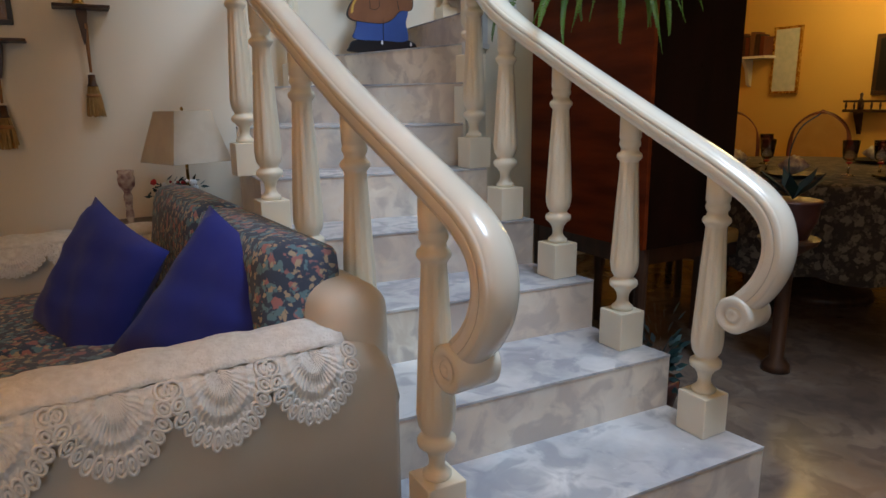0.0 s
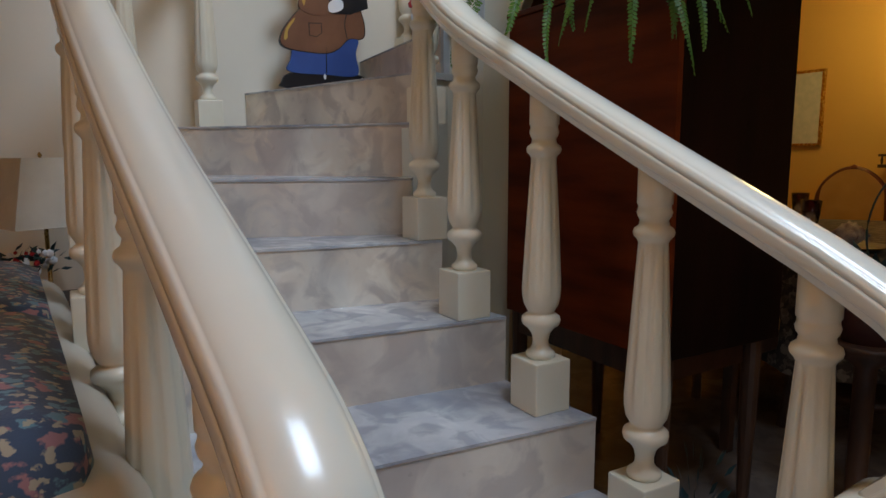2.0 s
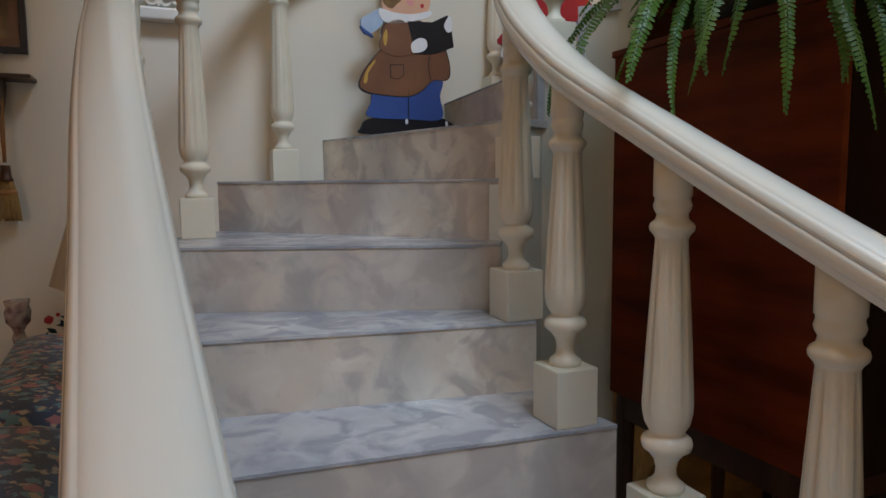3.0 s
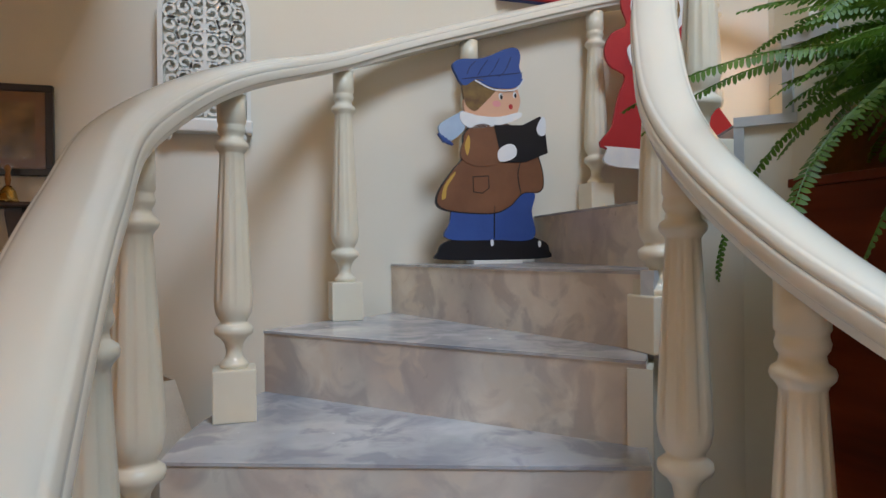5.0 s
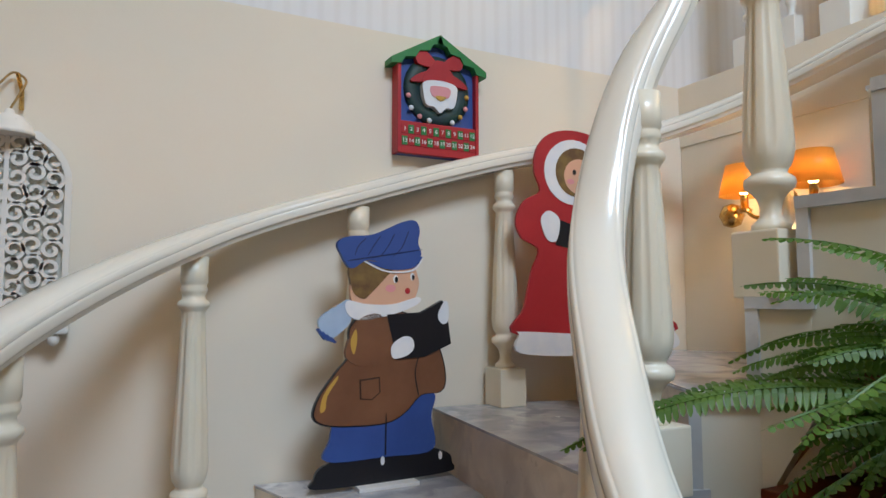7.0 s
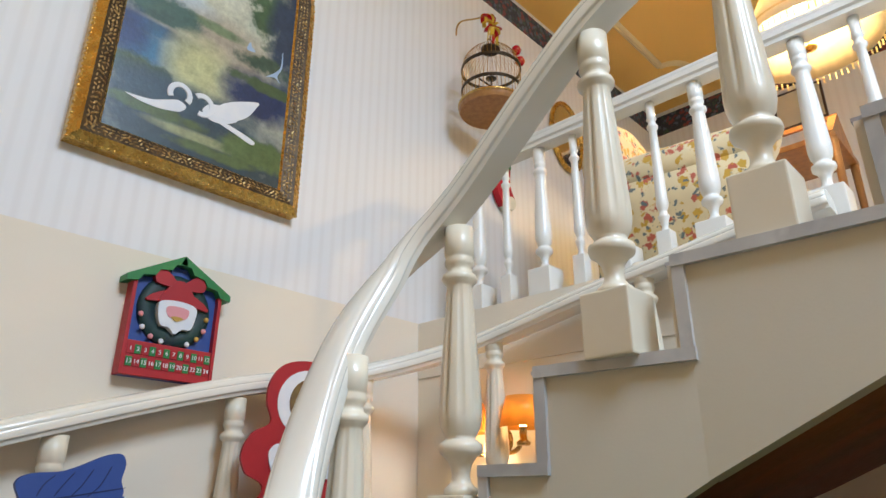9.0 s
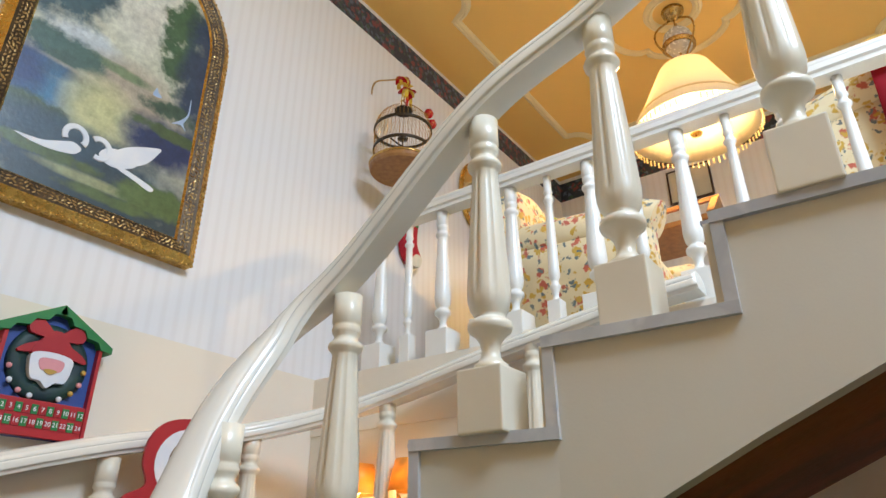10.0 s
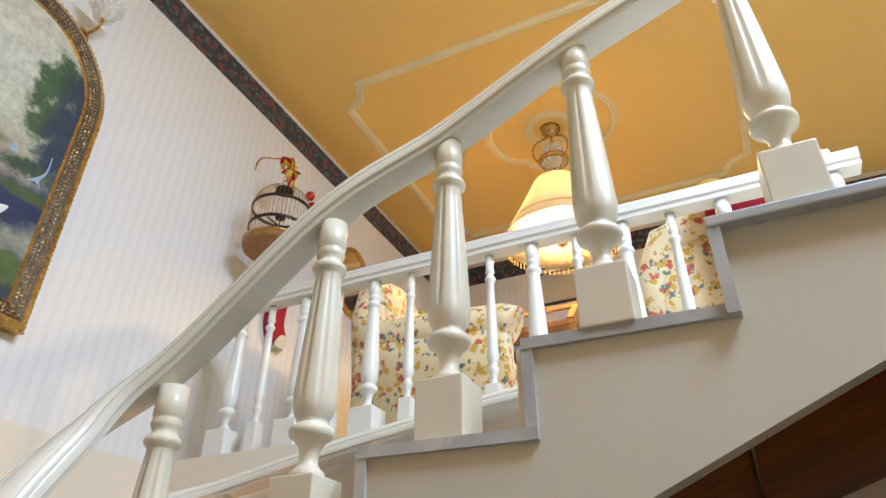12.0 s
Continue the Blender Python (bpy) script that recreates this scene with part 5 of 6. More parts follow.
part("stem", lathe([(0.04, 0.0), (0.042, 0.01), (0.026, 0.02), (0.014, 0.035), (0.018, 0.06), (0.014, 0.1), (0.02, 0.15), (0.014, 0.17), (0.022, 0.185), (0.034, 0.2), (0.038, 0.235), (0.032, 0.25), (0.037, 0.27), (0.03, 0.271)], 18), CERAMIC, cs, smooth=True)
fl = thing("flower_arrangement", (0.93, 3.64, 0.585), "small arrangement of red flowers and dark leaves", "flowers")
part("vase", lathe([(0.03, 0.0), (0.05, 0.05), (0.04, 0.1), (0.045, 0.11)], 16), FROST, fl, smooth=True)
for nm, m, cnt in (("leaves", DKGREEN, 60), ("blossoms", RED, 16), ("pale_blossoms", SNOW, 14)):
    bm = bmesh.new()
    for i in range(cnt):
        p = Vector((random.gauss(0, 0.05), random.gauss(0, 0.04), 0.13 + random.random() * 0.08))
        if nm == "leaves":
            d = Vector((random.uniform(-1, 1), random.uniform(-1, 1), random.uniform(-0.2, 1))).normalized()
            q = d.orthogonal().normalized() * 0.009
            bm.faces.new([bm.verts.new(v) for v in (p, p + d * 0.02 + q, p + d * 0.045, p + d * 0.02 - q)])
        else:
            bmesh.ops.create_icosphere(bm, subdivisions=1, radius=random.uniform(0.007, 0.016), matrix=Matrix.Translation(p + Vector((-0.03 if nm == "blossoms" else 0.03, -0.02, 0.01))))
    part(nm, bm, m, fl)

# ---------------------------------------------------------------- cabinet and fern in the well
cb = thing("cabinet", (2.43, 2.2, 0.0), "tall mahogany cabinet on legs standing beneath the upper flight", "cabinet")
part("side_panel", box(0, 0.02, 0.0, 0.74, 0.56, 1.58, 0.002), MAHOGANY, cb)
# The front's near-black tone stands for the gallery's shade over it.
part("front_panel", box(0.021, 0.5, 0.0, 0.02, 0.56, 1.58, 0.002), SHADEMAHOG, cb, "mahogany front panel with shade in its colour")
part("body", box(0.021, 0.5, 0.021, 0.74, 0.58, 1.57), MAHOGANY, cb)
part("top", box(-0.01, 0.51, -0.01, 0.745, 1.58, 1.6, 0.004), MAHOGANY, cb)
for x in (0.01, 0.4):
    for y in (0.01, 0.68):
        part("leg", lathe([(0.018, 0.0), (0.02, 0.1), (0.026, 0.3), (0.03, 0.58)], 12), DARKWOOD, cb)
        last["part"].location = (x + 0.03, y + 0.03, 0)
part("apron", box(0.02, 0.44, 0.05, 0.7, 0.48, 0.56), DARKWOOD, cb)

fern = thing("fern", (2.52, 2.5, 1.6), "large lush green fern with long arching fronds in basket", "plant")
part("pot", lathe([(0.085, 0.0), (0.12, 0.05), (0.135, 0.13), (0.14, 0.14), (0.12, 0.142)], 22), SOIL, fern, "dark coir basket", True)


def frond(bm, az, length, lift, droop, width, twist=0.0, roll=0.0):
    """A frond that rises and arches over, with close pairs of narrow leaflets that shrink to the tip."""
    n = max(12, int(length / 0.0098))
    d = Vector((math.cos(az), math.sin(az), 0))
    side = Vector((-math.sin(az), math.cos(az), 0))
    prev, pts = Vector((0.05 * d.x, 0.05 * d.y, 0.12)), []
    for i in range(n):
        f = i / n
        ang = lift - (lift + droop) * f ** 0.85
        prev = prev + (d * math.cos(ang) + Vector((0, 0, math.sin(ang)))) * (length / n) + side * twist * f * 0.004
        pts.append(prev.copy())
    for i, p in enumerate(pts):
        f = i / n
        if f < 0.06:
            continue
        t = (pts[min(i + 1, n - 1)] - pts[max(i - 1, 0)]).normalized()
        s = t.cross(Vector((0, 0, 1)))
        s = s.normalized() if s.length > 0.05 else side
        up = s.cross(t)
        s, up = s * math.cos(roll) + up * math.sin(roll), up * math.cos(roll) - s * math.sin(roll)
        w = width * min(1.0, 0.55 + 1.6 * f) * (1 - f ** 3.2) ** 0.8 * random.uniform(0.82, 1.1) + 0.003
        for k in (-1, 1):
            b = t * 0.0044
            out = s * k + t * random.uniform(0.12, 0.3) - up * random.uniform(0.0, 0.35)
            q = p + t * (0.0025 * k)
            sag = up * w * -0.12
            vs = [bm.verts.new(v) for v in (q - b * 0.5, q + out * w * 0.3 - b, q + out * w * 0.75 - b * 0.85 + sag, q + out * w + sag * 1.8, q + out * w * 0.75 + b * 0.85 + sag, q + out * w * 0.3 + b, q + b * 0.5)]
            bm.faces.new(vs if k > 0 else vs[::-1])
    sweep([tuple(p) for p in pts[::3]], circle(0.0014, 4), bm)


frng = random.Random(7)
for i in range(150):
    bm = bmesh.new()
    az = frng.uniform(0, 2 * math.pi)
    west = math.cos(az) < 0.2
    ln = frng.uniform(0.4, 0.62) if west else frng.uniform(0.3, 0.42)
    if 1.2 < az < 2.9:
        ln = frng.uniform(0.25, 0.4)
    frond(bm, az, ln, frng.uniform(0.45, 1.35), frng.uniform(0.3, 1.3), frng.uniform(0.022, 0.032), frng.uniform(-1, 1), frng.uniform(-0.7, 0.7))
    part("frond", bm, LEAF, fern)
for i in range(55):
    bm = bmesh.new()
    frond(bm, frng.uniform(0, 2 * math.pi), frng.uniform(0.34, 0.5), frng.uniform(1.25, 1.5), frng.uniform(-0.2, 0.6), frng.uniform(0.022, 0.03), frng.uniform(-1, 1), frng.uniform(-0.7, 0.7))
    part("frond", bm, LEAF, fern)
# fronds that hang down over the cabinet's face
for i in range(16):
    bm = bmesh.new()
    frond(bm, frng.uniform(2.5, 4.6), frng.uniform(0.5, 0.72), frng.uniform(0.1, 0.5), frng.uniform(1.45, 1.65), frng.uniform(0.014, 0.022), frng.uniform(-1, 1), frng.uniform(-0.5, 0.5))
    part("frond", bm, LEAF, fern)
for az, ln, lift, droop, w in ((2.5, 0.66, 0.62, 0.55, 0.024), (2.3, 0.66, 0.7, 0.7, 0.02), (1.75, 0.5, 0.9, 0.5, 0.022), (3.6, 0.8, 0.35, 1.2, 0.024), (-2.0, 0.95, 0.45, 1.0, 0.024), (-1.75, 0.95, 0.6, 1.0, 0.022), (2.0, 0.45, 1.25, 0.1, 0.026), (3.1, 0.5, 1.25, 0.3, 0.026), (-2.6, 0.6, 1.2, 0.2, 0.026)):
    bm = bmesh.new()
    frond(bm, az, ln, lift, droop, w + 0.006, 0, 0.6 if az > 0 else -0.6)
    part("frond", bm, LEAF, fern)

# ---------------------------------------------------------------- dining room
dt = thing("dining_table", (4.3, 2.6, 0.0), "round dining table under a lace cloth, laid for a meal", "table")
part("tabletop", lathe([(0.1, 0.70), (0.78, 0.70), (0.8, 0.72), (0.8, 0.735), (0.1, 0.74)], 40), DARKWOOD, dt)
part("pedestal", lathe([(0.3, 0.0), (0.28, 0.05), (0.1, 0.1), (0.08, 0.5), (0.2, 0.7)], 20), DARKWOOD, dt, smooth=True)
bm = bmesh.new()
prev = None
for r, z in ((0.02, 0.746), (0.8, 0.746), (0.83, 0.73), (0.84, 0.6), (0.85, 0.4), (0.86, 0.3)):
    ring = []
    for i in range(96):
        a = 2 * math.pi * i / 96
        k = 1 + (0.03 * math.sin(12 * a) + 0.012 * math.sin(29 * a)) * max(0, 0.74 - z) * 2.5
        ring.append(bm.verts.new((r * k * math.cos(a), r * k * math.sin(a), z - (0.03 * abs(math.sin(6 * a)) if z < 0.35 else 0))))
    if prev:
        for i in range(96):
            bm.faces.new((prev[i], prev[(i + 1) % 96], ring[(i + 1) % 96], ring[i]))
    prev = ring
bm2 = tagged(part("tablecloth", bm, TABLECLOTH, smooth=True), "patterned lace tablecloth hanging over the round table", "tablecloth")
bm2.location = (4.3, 2.6, 0.0)


def goblet(x, y):
    ob = thing("goblet", (x, y, 0.748), "tall clear cut glass goblet on the dining table", "glass", "goblets on the table")
    part("bowl", lathe([(0.03, 0.0), (0.03, 0.004), (0.006, 0.01), (0.006, 0.06), (0.012, 0.07), (0.03, 0.09), (0.036, 0.13), (0.04, 0.18), (0.037, 0.18), (0.028, 0.095), (0.004, 0.078)], 18), GLASS, ob, smooth=True)
    part("band", lathe([(0.0125, 0.064), (0.016, 0.068), (0.0125, 0.074)], 14), RED, ob, smooth=True)


for x, y in ((3.75, 2.62), (3.95, 2.3), (4.05, 2.2), (4.4, 2.15), (4.2, 2.95), (4.62, 2.4)):
    goblet(x, y)
for i, (x, y) in enumerate(((3.68, 2.42), (3.8, 2.85), (4.0, 2.05), (4.5, 2.0), (4.75, 2.6))):
    pl = tagged(part("plate", lathe([(0.08, 0.0), (0.11, 0.01), (0.14, 0.02), (0.141, 0.023), (0.1, 0.014), (0.01, 0.01)], 28), BLACK, smooth=True), "dark dinner plate set on the lace cloth", "plate", "plates on the table")
    pl.location = (x, y, 0.748)
    nk = tagged(part("napkin", cushion(0.12, 0.1, 0.09, 1.6), CERAMIC, smooth=True), "crumpled patterned napkin on a dinner plate", "napkin", "napkins on the table")
    nk.location = (x, y, 0.81)


def dining_chair(x, y, rz, first=[]):
    if first:
        return copy_thing(first[0], pose(x, y, 0, 0, 0, rz))
    ob = thing("dining_chair", (x, y, 0), "carved dark wooden dining chair with arched padded back", "chair", "chairs round the table", rz)
    part("seat", rounded(0.46, 0.44, 0.07, 0.02), CANE, ob)
    last["part"].location = (0, 0, 0.42)
    part("seat_rail", box(-0.23, 0.23, -0.22, 0.22, 0.36, 0.42, 0.005), DARKWOOD, ob)
    archp = [(-0.19, 0.22, 0.45), (-0.2, 0.235, 0.75), (-0.17, 0.245, 0.9), (-0.09, 0.25, 0.99), (0.0, 0.25, 1.02), (0.09, 0.25, 0.99), (0.17, 0.245, 0.9), (0.2, 0.235, 0.75), (0.19, 0.22, 0.45)]
    part("back_frame", sweep(smooth_path(archp, 5), circle(0.02, 8), ups=[(0, 1, 0)] * 41), REDWOOD, ob, smooth=True)
    part("back_pad", prism([(x_, z_) for x_, y_, z_ in smooth_path(archp, 5)], 0.225, 0.245), CANE, ob, "amber padded back")
    part("crest", lathe([(0.002, 0.0), (0.03, 0.012), (0.02, 0.03), (0.002, 0.04)], 12), REDWOOD, ob, smooth=True)
    last["part"].matrix_basis = pose(0, 0.25, 1.01)
    for a in (-0.2, 0.2):
        part("leg", sweep([(a, -0.19, 0.36), (a * 1.08, -0.22, 0.2), (a, -0.2, 0.0)], circle(0.022, 8), ups=[(0, 1, 0)] * 3), DARKWOOD, ob)
        part("leg", box(a - 0.018, a + 0.018, 0.18, 0.216, 0, 0.45), DARKWOOD, ob)
    first.append(ob)
    return ob


for x, y, rz in ((4.9, 3.58, -25), (5.22, 3.3, -70), (5.25, 2.3, -100), (4.1, 3.6, 5), (3.35, 2.75, 95)):
    dining_chair(x, y, rz)
framed("gilt_picture", (5.585, 3.81, 1.43), 0.24, 0.52, GOLD, GREYG, TANPAPER, "tall narrow print in gilt frame on ochre wall", 90, 0.02)
framed("dark_picture", (5.585, 2.9, 1.36), 0.45, 0.42, DARKWOOD, BLACK, CANVAS, "dark framed picture on ochre wall", 90, 0.03)
sh = thing("wall_shelf", (5.6, 4.12, 1.45), "cream bracket shelf on the ochre wall", "shelf")
part("board", box(-0.16, 0, -0.22, 0.25, 0, 0.022, 0.004), IVORY, sh)
part("bracket", prism([(-0.12, 0.0), (0.0, 0.0), (0.0, -0.22), (-0.03, -0.2), (-0.06, -0.08)], 0.0, 0.03), IVORY, sh)
for i in range(7):
    bk = tagged(part("book", box(0, 0.13, 0, 0.035, 0, 0.15 + 0.02 * (i % 3), 0.003), (REDWOOD, DARKWOOD, BROWN)[i % 3]), "old leather bound book upright on the wall shelf", "book", "books on the shelf")
    bk.location = (5.455, 3.93 + 0.045 * i, 1.472)
ps = thing("plate_rack", (5.6, 3.05, 1.03), "small dark turned wooden wall rack on ochre wall", "shelf")
part("board", box(-0.1, 0, -0.3, 0.22, 0.0, 0.02), DARKWOOD, ps)
part("top_rail", box(-0.1, -0.085, -0.3, 0.22, 0.07, 0.085), DARKWOOD, ps)
for i in range(9):
    part("spindle", lathe([(0.005, 0.02), (0.009, 0.045), (0.005, 0.07)], 8), DARKWOOD, ps, smooth=True)
    last["part"].location = (-0.092, -0.28 + 0.06 * i, 0)
part("bracket", prism(blob([(-0.08, 0.0), (0.0, 0.0), (0.0, -0.16), (-0.03, -0.1)], 3), 0.12, 0.15), DARKWOOD, ps)
part("bottle", lathe([(0.02, 0.02), (0.02, 0.08), (0.008, 0.1), (0.012, 0.13), (0.002, 0.14)], 12), DARKWOOD, ps, smooth=True)
last["part"].location = (-0.05, 0.12, 0)
pst = thing("plant_stand", (3.05, 2.0, 0.0), "dark wooden plant stand with potted orchid behind the stair", "plant")
part("stand", lathe([(0.06, 0.0), (0.055, 0.03), (0.03, 0.06), (0.03, 0.5), (0.11, 0.56), (0.12, 0.58)], 20), DARKWOOD, pst, smooth=True)
part("pot", lathe([(0.07, 0.58), (0.1, 0.66), (0.11, 0.73), (0.118, 0.735), (0.1, 0.74)], 20), CLAY, pst, smooth=True)
part("stem", sweep(smooth_path([(0, 0, 0.74), (-0.02, 0.02, 0.9), (0.0, 0.0, 1.02), (0.06, -0.04, 1.08)], 5), circle(0.003, 5)), DKGREEN, pst)
bm = bmesh.new()
for k in range(7):
    a = k * 0.9
    d, q = Vector((math.cos(a), math.sin(a), 0.8)), Vector((-math.sin(a), math.cos(a), 0)) * 0.025
    b = Vector((0, 0, 0.74))
    bm.faces.new([bm.verts.new(v) for v in (b, b + d * 0.07 + q, b + d * 0.15, b + d * 0.07 - q)])
part("leaves", bm, DKGREEN, pst)

fp = thing("floor_plant", (2.33, 2.0, 0.0), "dark leafy potted plant on the floor beside the stair", "plant")
part("pot", lathe([(0.06, 0.0), (0.08, 0.08), (0.085, 0.12), (0.07, 0.122)], 18), CLAY, fp, smooth=True)
bm = bmesh.new()
prng = random.Random(5)
for i in range(150):
    d = Vector((prng.gauss(0, 0.6), prng.gauss(0, 0.6), prng.uniform(-0.1, 1))).normalized()
    p = Vector((0, 0, 0.12)) + Vector((d.x * 0.11, d.y * 0.11, d.z * 0.3)) * prng.uniform(0.3, 1)
    q = d.orthogonal().normalized() * 0.012
    bm.faces.new([bm.verts.new(v) for v in (p, p + d * 0.022 + q, p + d * 0.05, p + d * 0.022 - q)])
part("leaves", bm, DKGREEN, fp)

# twin wall light beside the upper flight
ch = thing("sconce", (3.505, 3.66, 2.26), "brass twin wall sconce with amber shades and lit candle bulbs", "wall light")
part("back_plate", lathe([(0.002, 0.02), (0.03, 0.018), (0.05, 0.008), (0.055, 0.0)], 24), BRASS, ch, smooth=True)
last["part"].rotation_euler = (0, radians(-90), 0)
for y in (-0.17, 0.09):
    part("arm", sweep(smooth_path([(-0.015, 0, -0.01), (-0.06, y * 0.4, -0.05), (-0.08, y * 0.8, -0.04), (-0.09, y, 0.0)], 4), circle(0.008, 6)), BRASS, ch, smooth=True)
    part("candle_tube", lathe([(0.022, -0.03), (0.026, -0.02), (0.014, -0.01), (0.013, 0.03), (0.016, 0.034)], 14), BRASS, ch, smooth=True)
    last["part"].location = (-0.09, y, 0.0)
    part("bulb", lathe([(0.009, 0.0), (0.018, 0.02), (0.017, 0.04), (0.003, 0.08)], 12), BULB, ch, "glowing candle bulb", True)
    last["part"].location = (-0.09, y, 0.03)
    part("shade", lathe([(0.085, 0.03), (0.06, 0.14), (0.058, 0.14), (0.083, 0.03)], 28, ring=True), AMBER, ch, "amber shade", True)
    last["part"].location = (-0.09, y, 0.0)
part("ball", lathe([(0.002, -0.045), (0.03, -0.035), (0.045, 0.0), (0.03, 0.035), (0.002, 0.045)], 18), BRASS, ch, smooth=True)
last["part"].location = (-0.06, 0.17, -0.03)

# ---------------------------------------------------------------- upper sitting room
lp = thing("hanging_lamp", (4.85, 2.6, CEIL2), "brass hanging lamp with pleated cream shade and bead fringe, lit", "lamp")
part("canopy", lathe([(0.002, 0.0), (0.07, -0.002), (0.065, -0.025), (0.03, -0.06), (0.012, -0.075), (0.002, -0.075)], 20), BRASS, lp, smooth=True)
part("rod", lathe([(0.006, -0.5), (0.006, -0.06)], 8), BRASS, lp)
part("font", lathe([(0.02, -0.34), (0.075, -0.31), (0.095, -0.26), (0.08, -0.2), (0.045, -0.16), (0.02, -0.15)], 20), FROST, lp, "white glass font", True)
part("gallery_ring", lathe([(0.08, -0.30), (0.1, -0.29), (0.1, -0.275), (0.08, -0.27)], 24, ring=True), BRASS, lp, smooth=True)
for k in range(3):
    a = k * 2.094
    part("bracket", sweep(smooth_path([(0.03 * math.cos(a), 0.03 * math.sin(a), -0.08), (0.12 * math.cos(a), 0.12 * math.sin(a), -0.16), (0.13 * math.cos(a), 0.13 * math.sin(a), -0.26), (0.05 * math.cos(a), 0.05 * math.sin(a), -0.38), (0.02 * math.cos(a), 0.02 * math.sin(a), -0.45)], 5), circle(0.006, 6)), BRASS, lp, smooth=True)
bm = bmesh.new()
prev = None
for r, z in ((0.14, -0.47), (0.145, -0.475), (0.25, -0.7), (0.355, -0.9), (0.352, -0.902), (0.245, -0.7), (0.138, -0.475)):
    ring = [bm.verts.new(((r + 0.003 * (i % 2)) * math.cos(2 * math.pi * i / 96), (r + 0.003 * (i % 2)) * math.sin(2 * math.pi * i / 96), z)) for i in range(96)]
    if prev:
        for i in range(96):
            bm.faces.new((prev[i], prev[(i + 1) % 96], ring[(i + 1) % 96], ring[i]))
    prev = ring
lamp_shade = part("shade", bm, SHADE, lp, "pleated cream fabric shade", True)
# Disc added to spread the bulb's upward light over the ceiling.
part("shade_top", lathe([(0.02, -0.478), (0.136, -0.48), (0.136, -0.483), (0.02, -0.481)], 32, ring=True), SHADE, lp)
part("shade_band", lathe([(0.312, -0.81), (0.316, -0.81), (0.322, -0.823), (0.317, -0.823)], 64, ring=True), CREAMBAND, lamp_shade)
bm = bmesh.new()
for i in range(72):
    a = 2 * math.pi * i / 72
    for z in (-0.912, -0.925, -0.938):
        bmesh.ops.create_icosphere(bm, subdivisions=1, radius=0.0065, matrix=Matrix.Translation((0.353 * math.cos(a), 0.353 * math.sin(a), z - 0.006 * (i % 2))))
part("bead_fringe", bm, BEADS, lamp_shade, "pale glass bead fringe")
part("finial", lathe([(0.002, -0.95), (0.03, -0.94), (0.035, -0.93), (0.012, -0.92), (0.004, -0.91), (0.004, -0.6)], 16), BRASS, lp, smooth=True)
part("bulb", lathe([(0.002, -0.86), (0.03, -0.84), (0.035, -0.8), (0.016, -0.75)], 16), BULB2, lp, "glowing bulb", True)
last["part"].location = (0.0, 0.0, 0.17)

# ceiling mouldings
def moulding(name, pts, label, w=0.03):
    sec = [(-w, 0.0), (-w * 0.8, -0.012), (-w * 0.3, -0.02), (0, -0.014), (w * 0.3, -0.02), (w * 0.8, -0.012), (w, 0.0)]
    return tagged(part(name, sweep(pts, sec), CEILWHITE), label, "moulding", kind="structure")


xa, xb, ya, yb, zc = 3.95, 5.85, 1.4, 3.75, CEIL2
notch = 0.16
loop = []
for cx, cy, sx, sy in ((xb, yb, -1, -1), (xb, ya, -1, 1), (xa, ya, 1, 1), (xa, yb, 1, -1)):
    arc = [(cx + sx * notch * math.sin(t), cy + sy * notch * math.cos(t), zc) for t in np.linspace(0, math.pi / 2, 8)]
    if (sx, sy) in ((-1, -1), (1, 1)):
        arc = arc[::-1]
    loop += arc
loop.append(loop[0])
moulding("trim_ceiling_panel", loop, "cream plaster panel moulding with scooped corners on ceiling")
rose = []
for i in range(73):
    a = 2 * math.pi * i / 72
    r = 0.36 + 0.07 * abs(math.cos(2 * a)) ** 0.5
    rose.append((4.85 + r * math.cos(a), 2.6 + r * math.sin(a), zc))
moulding("trim_ceiling_rose", rose, "quatrefoil plaster rose moulding round the lamp", 0.025)
moulding("trim_ceiling_ring", [(4.85 + 0.15 * math.cos(2 * math.pi * i / 40), 2.6 + 0.15 * math.sin(2 * math.pi * i / 40), zc) for i in range(41)], "plaster ring moulding round the lamp", 0.03)

# bird cage on its bracket
bc = thing("birdcage", (3.765, 3.87, 3.93), "small round brass birdcage with red ribbon hung from bracket", "birdcage")
part("base", lathe([(0.002, -0.002), (0.165, 0.0), (0.172, 0.012), (0.172, 0.03), (0.162, 0.034), (0.15, 0.02), (0.002, 0.018)], 36), OAK, bc, "round wooden base")
part("rim", lathe([(0.166, 0.034), (0.175, 0.03), (0.178, 0.04), (0.17, 0.048), (0.162, 0.044)], 36, ring=True), BRASS, bc, smooth=True)
for k in range(44):
    a = 2 * math.pi * k / 44
    pts = [(0.155, 0.04), (0.155, 0.26)] + [(0.155 * math.cos(t), 0.26 + 0.15 * math.sin(t)) for t in np.linspace(0.2, math.pi / 2 - 0.08, 7)]
    part("wire", sweep([(r * math.cos(a), r * math.sin(a), z) for r, z in pts], circle(0.0012, 4), ups=[(-math.sin(a), math.cos(a), 0)] * len(pts)), BRASS, bc)
for z, r in ((0.13, 0.157), (0.26, 0.157)):
    part("hoop", lathe([(r - 0.004, z - 0.008), (r + 0.003, z - 0.008), (r + 0.003, z + 0.008), (r - 0.004, z + 0.008)], 36, ring=True), DARKMETAL, bc)
part("cap", lathe([(0.05, 0.39), (0.05, 0.4), (0.03, 0.412), (0.012, 0.418), (0.006, 0.43)], 20), DARKMETAL, bc, smooth=True)
part("perch", sweep([(-0.1, 0, 0.16), (0.1, 0, 0.16)], circle(0.005, 6), ups=[(0, 0, 1)] * 2), DARKMETAL, bc)
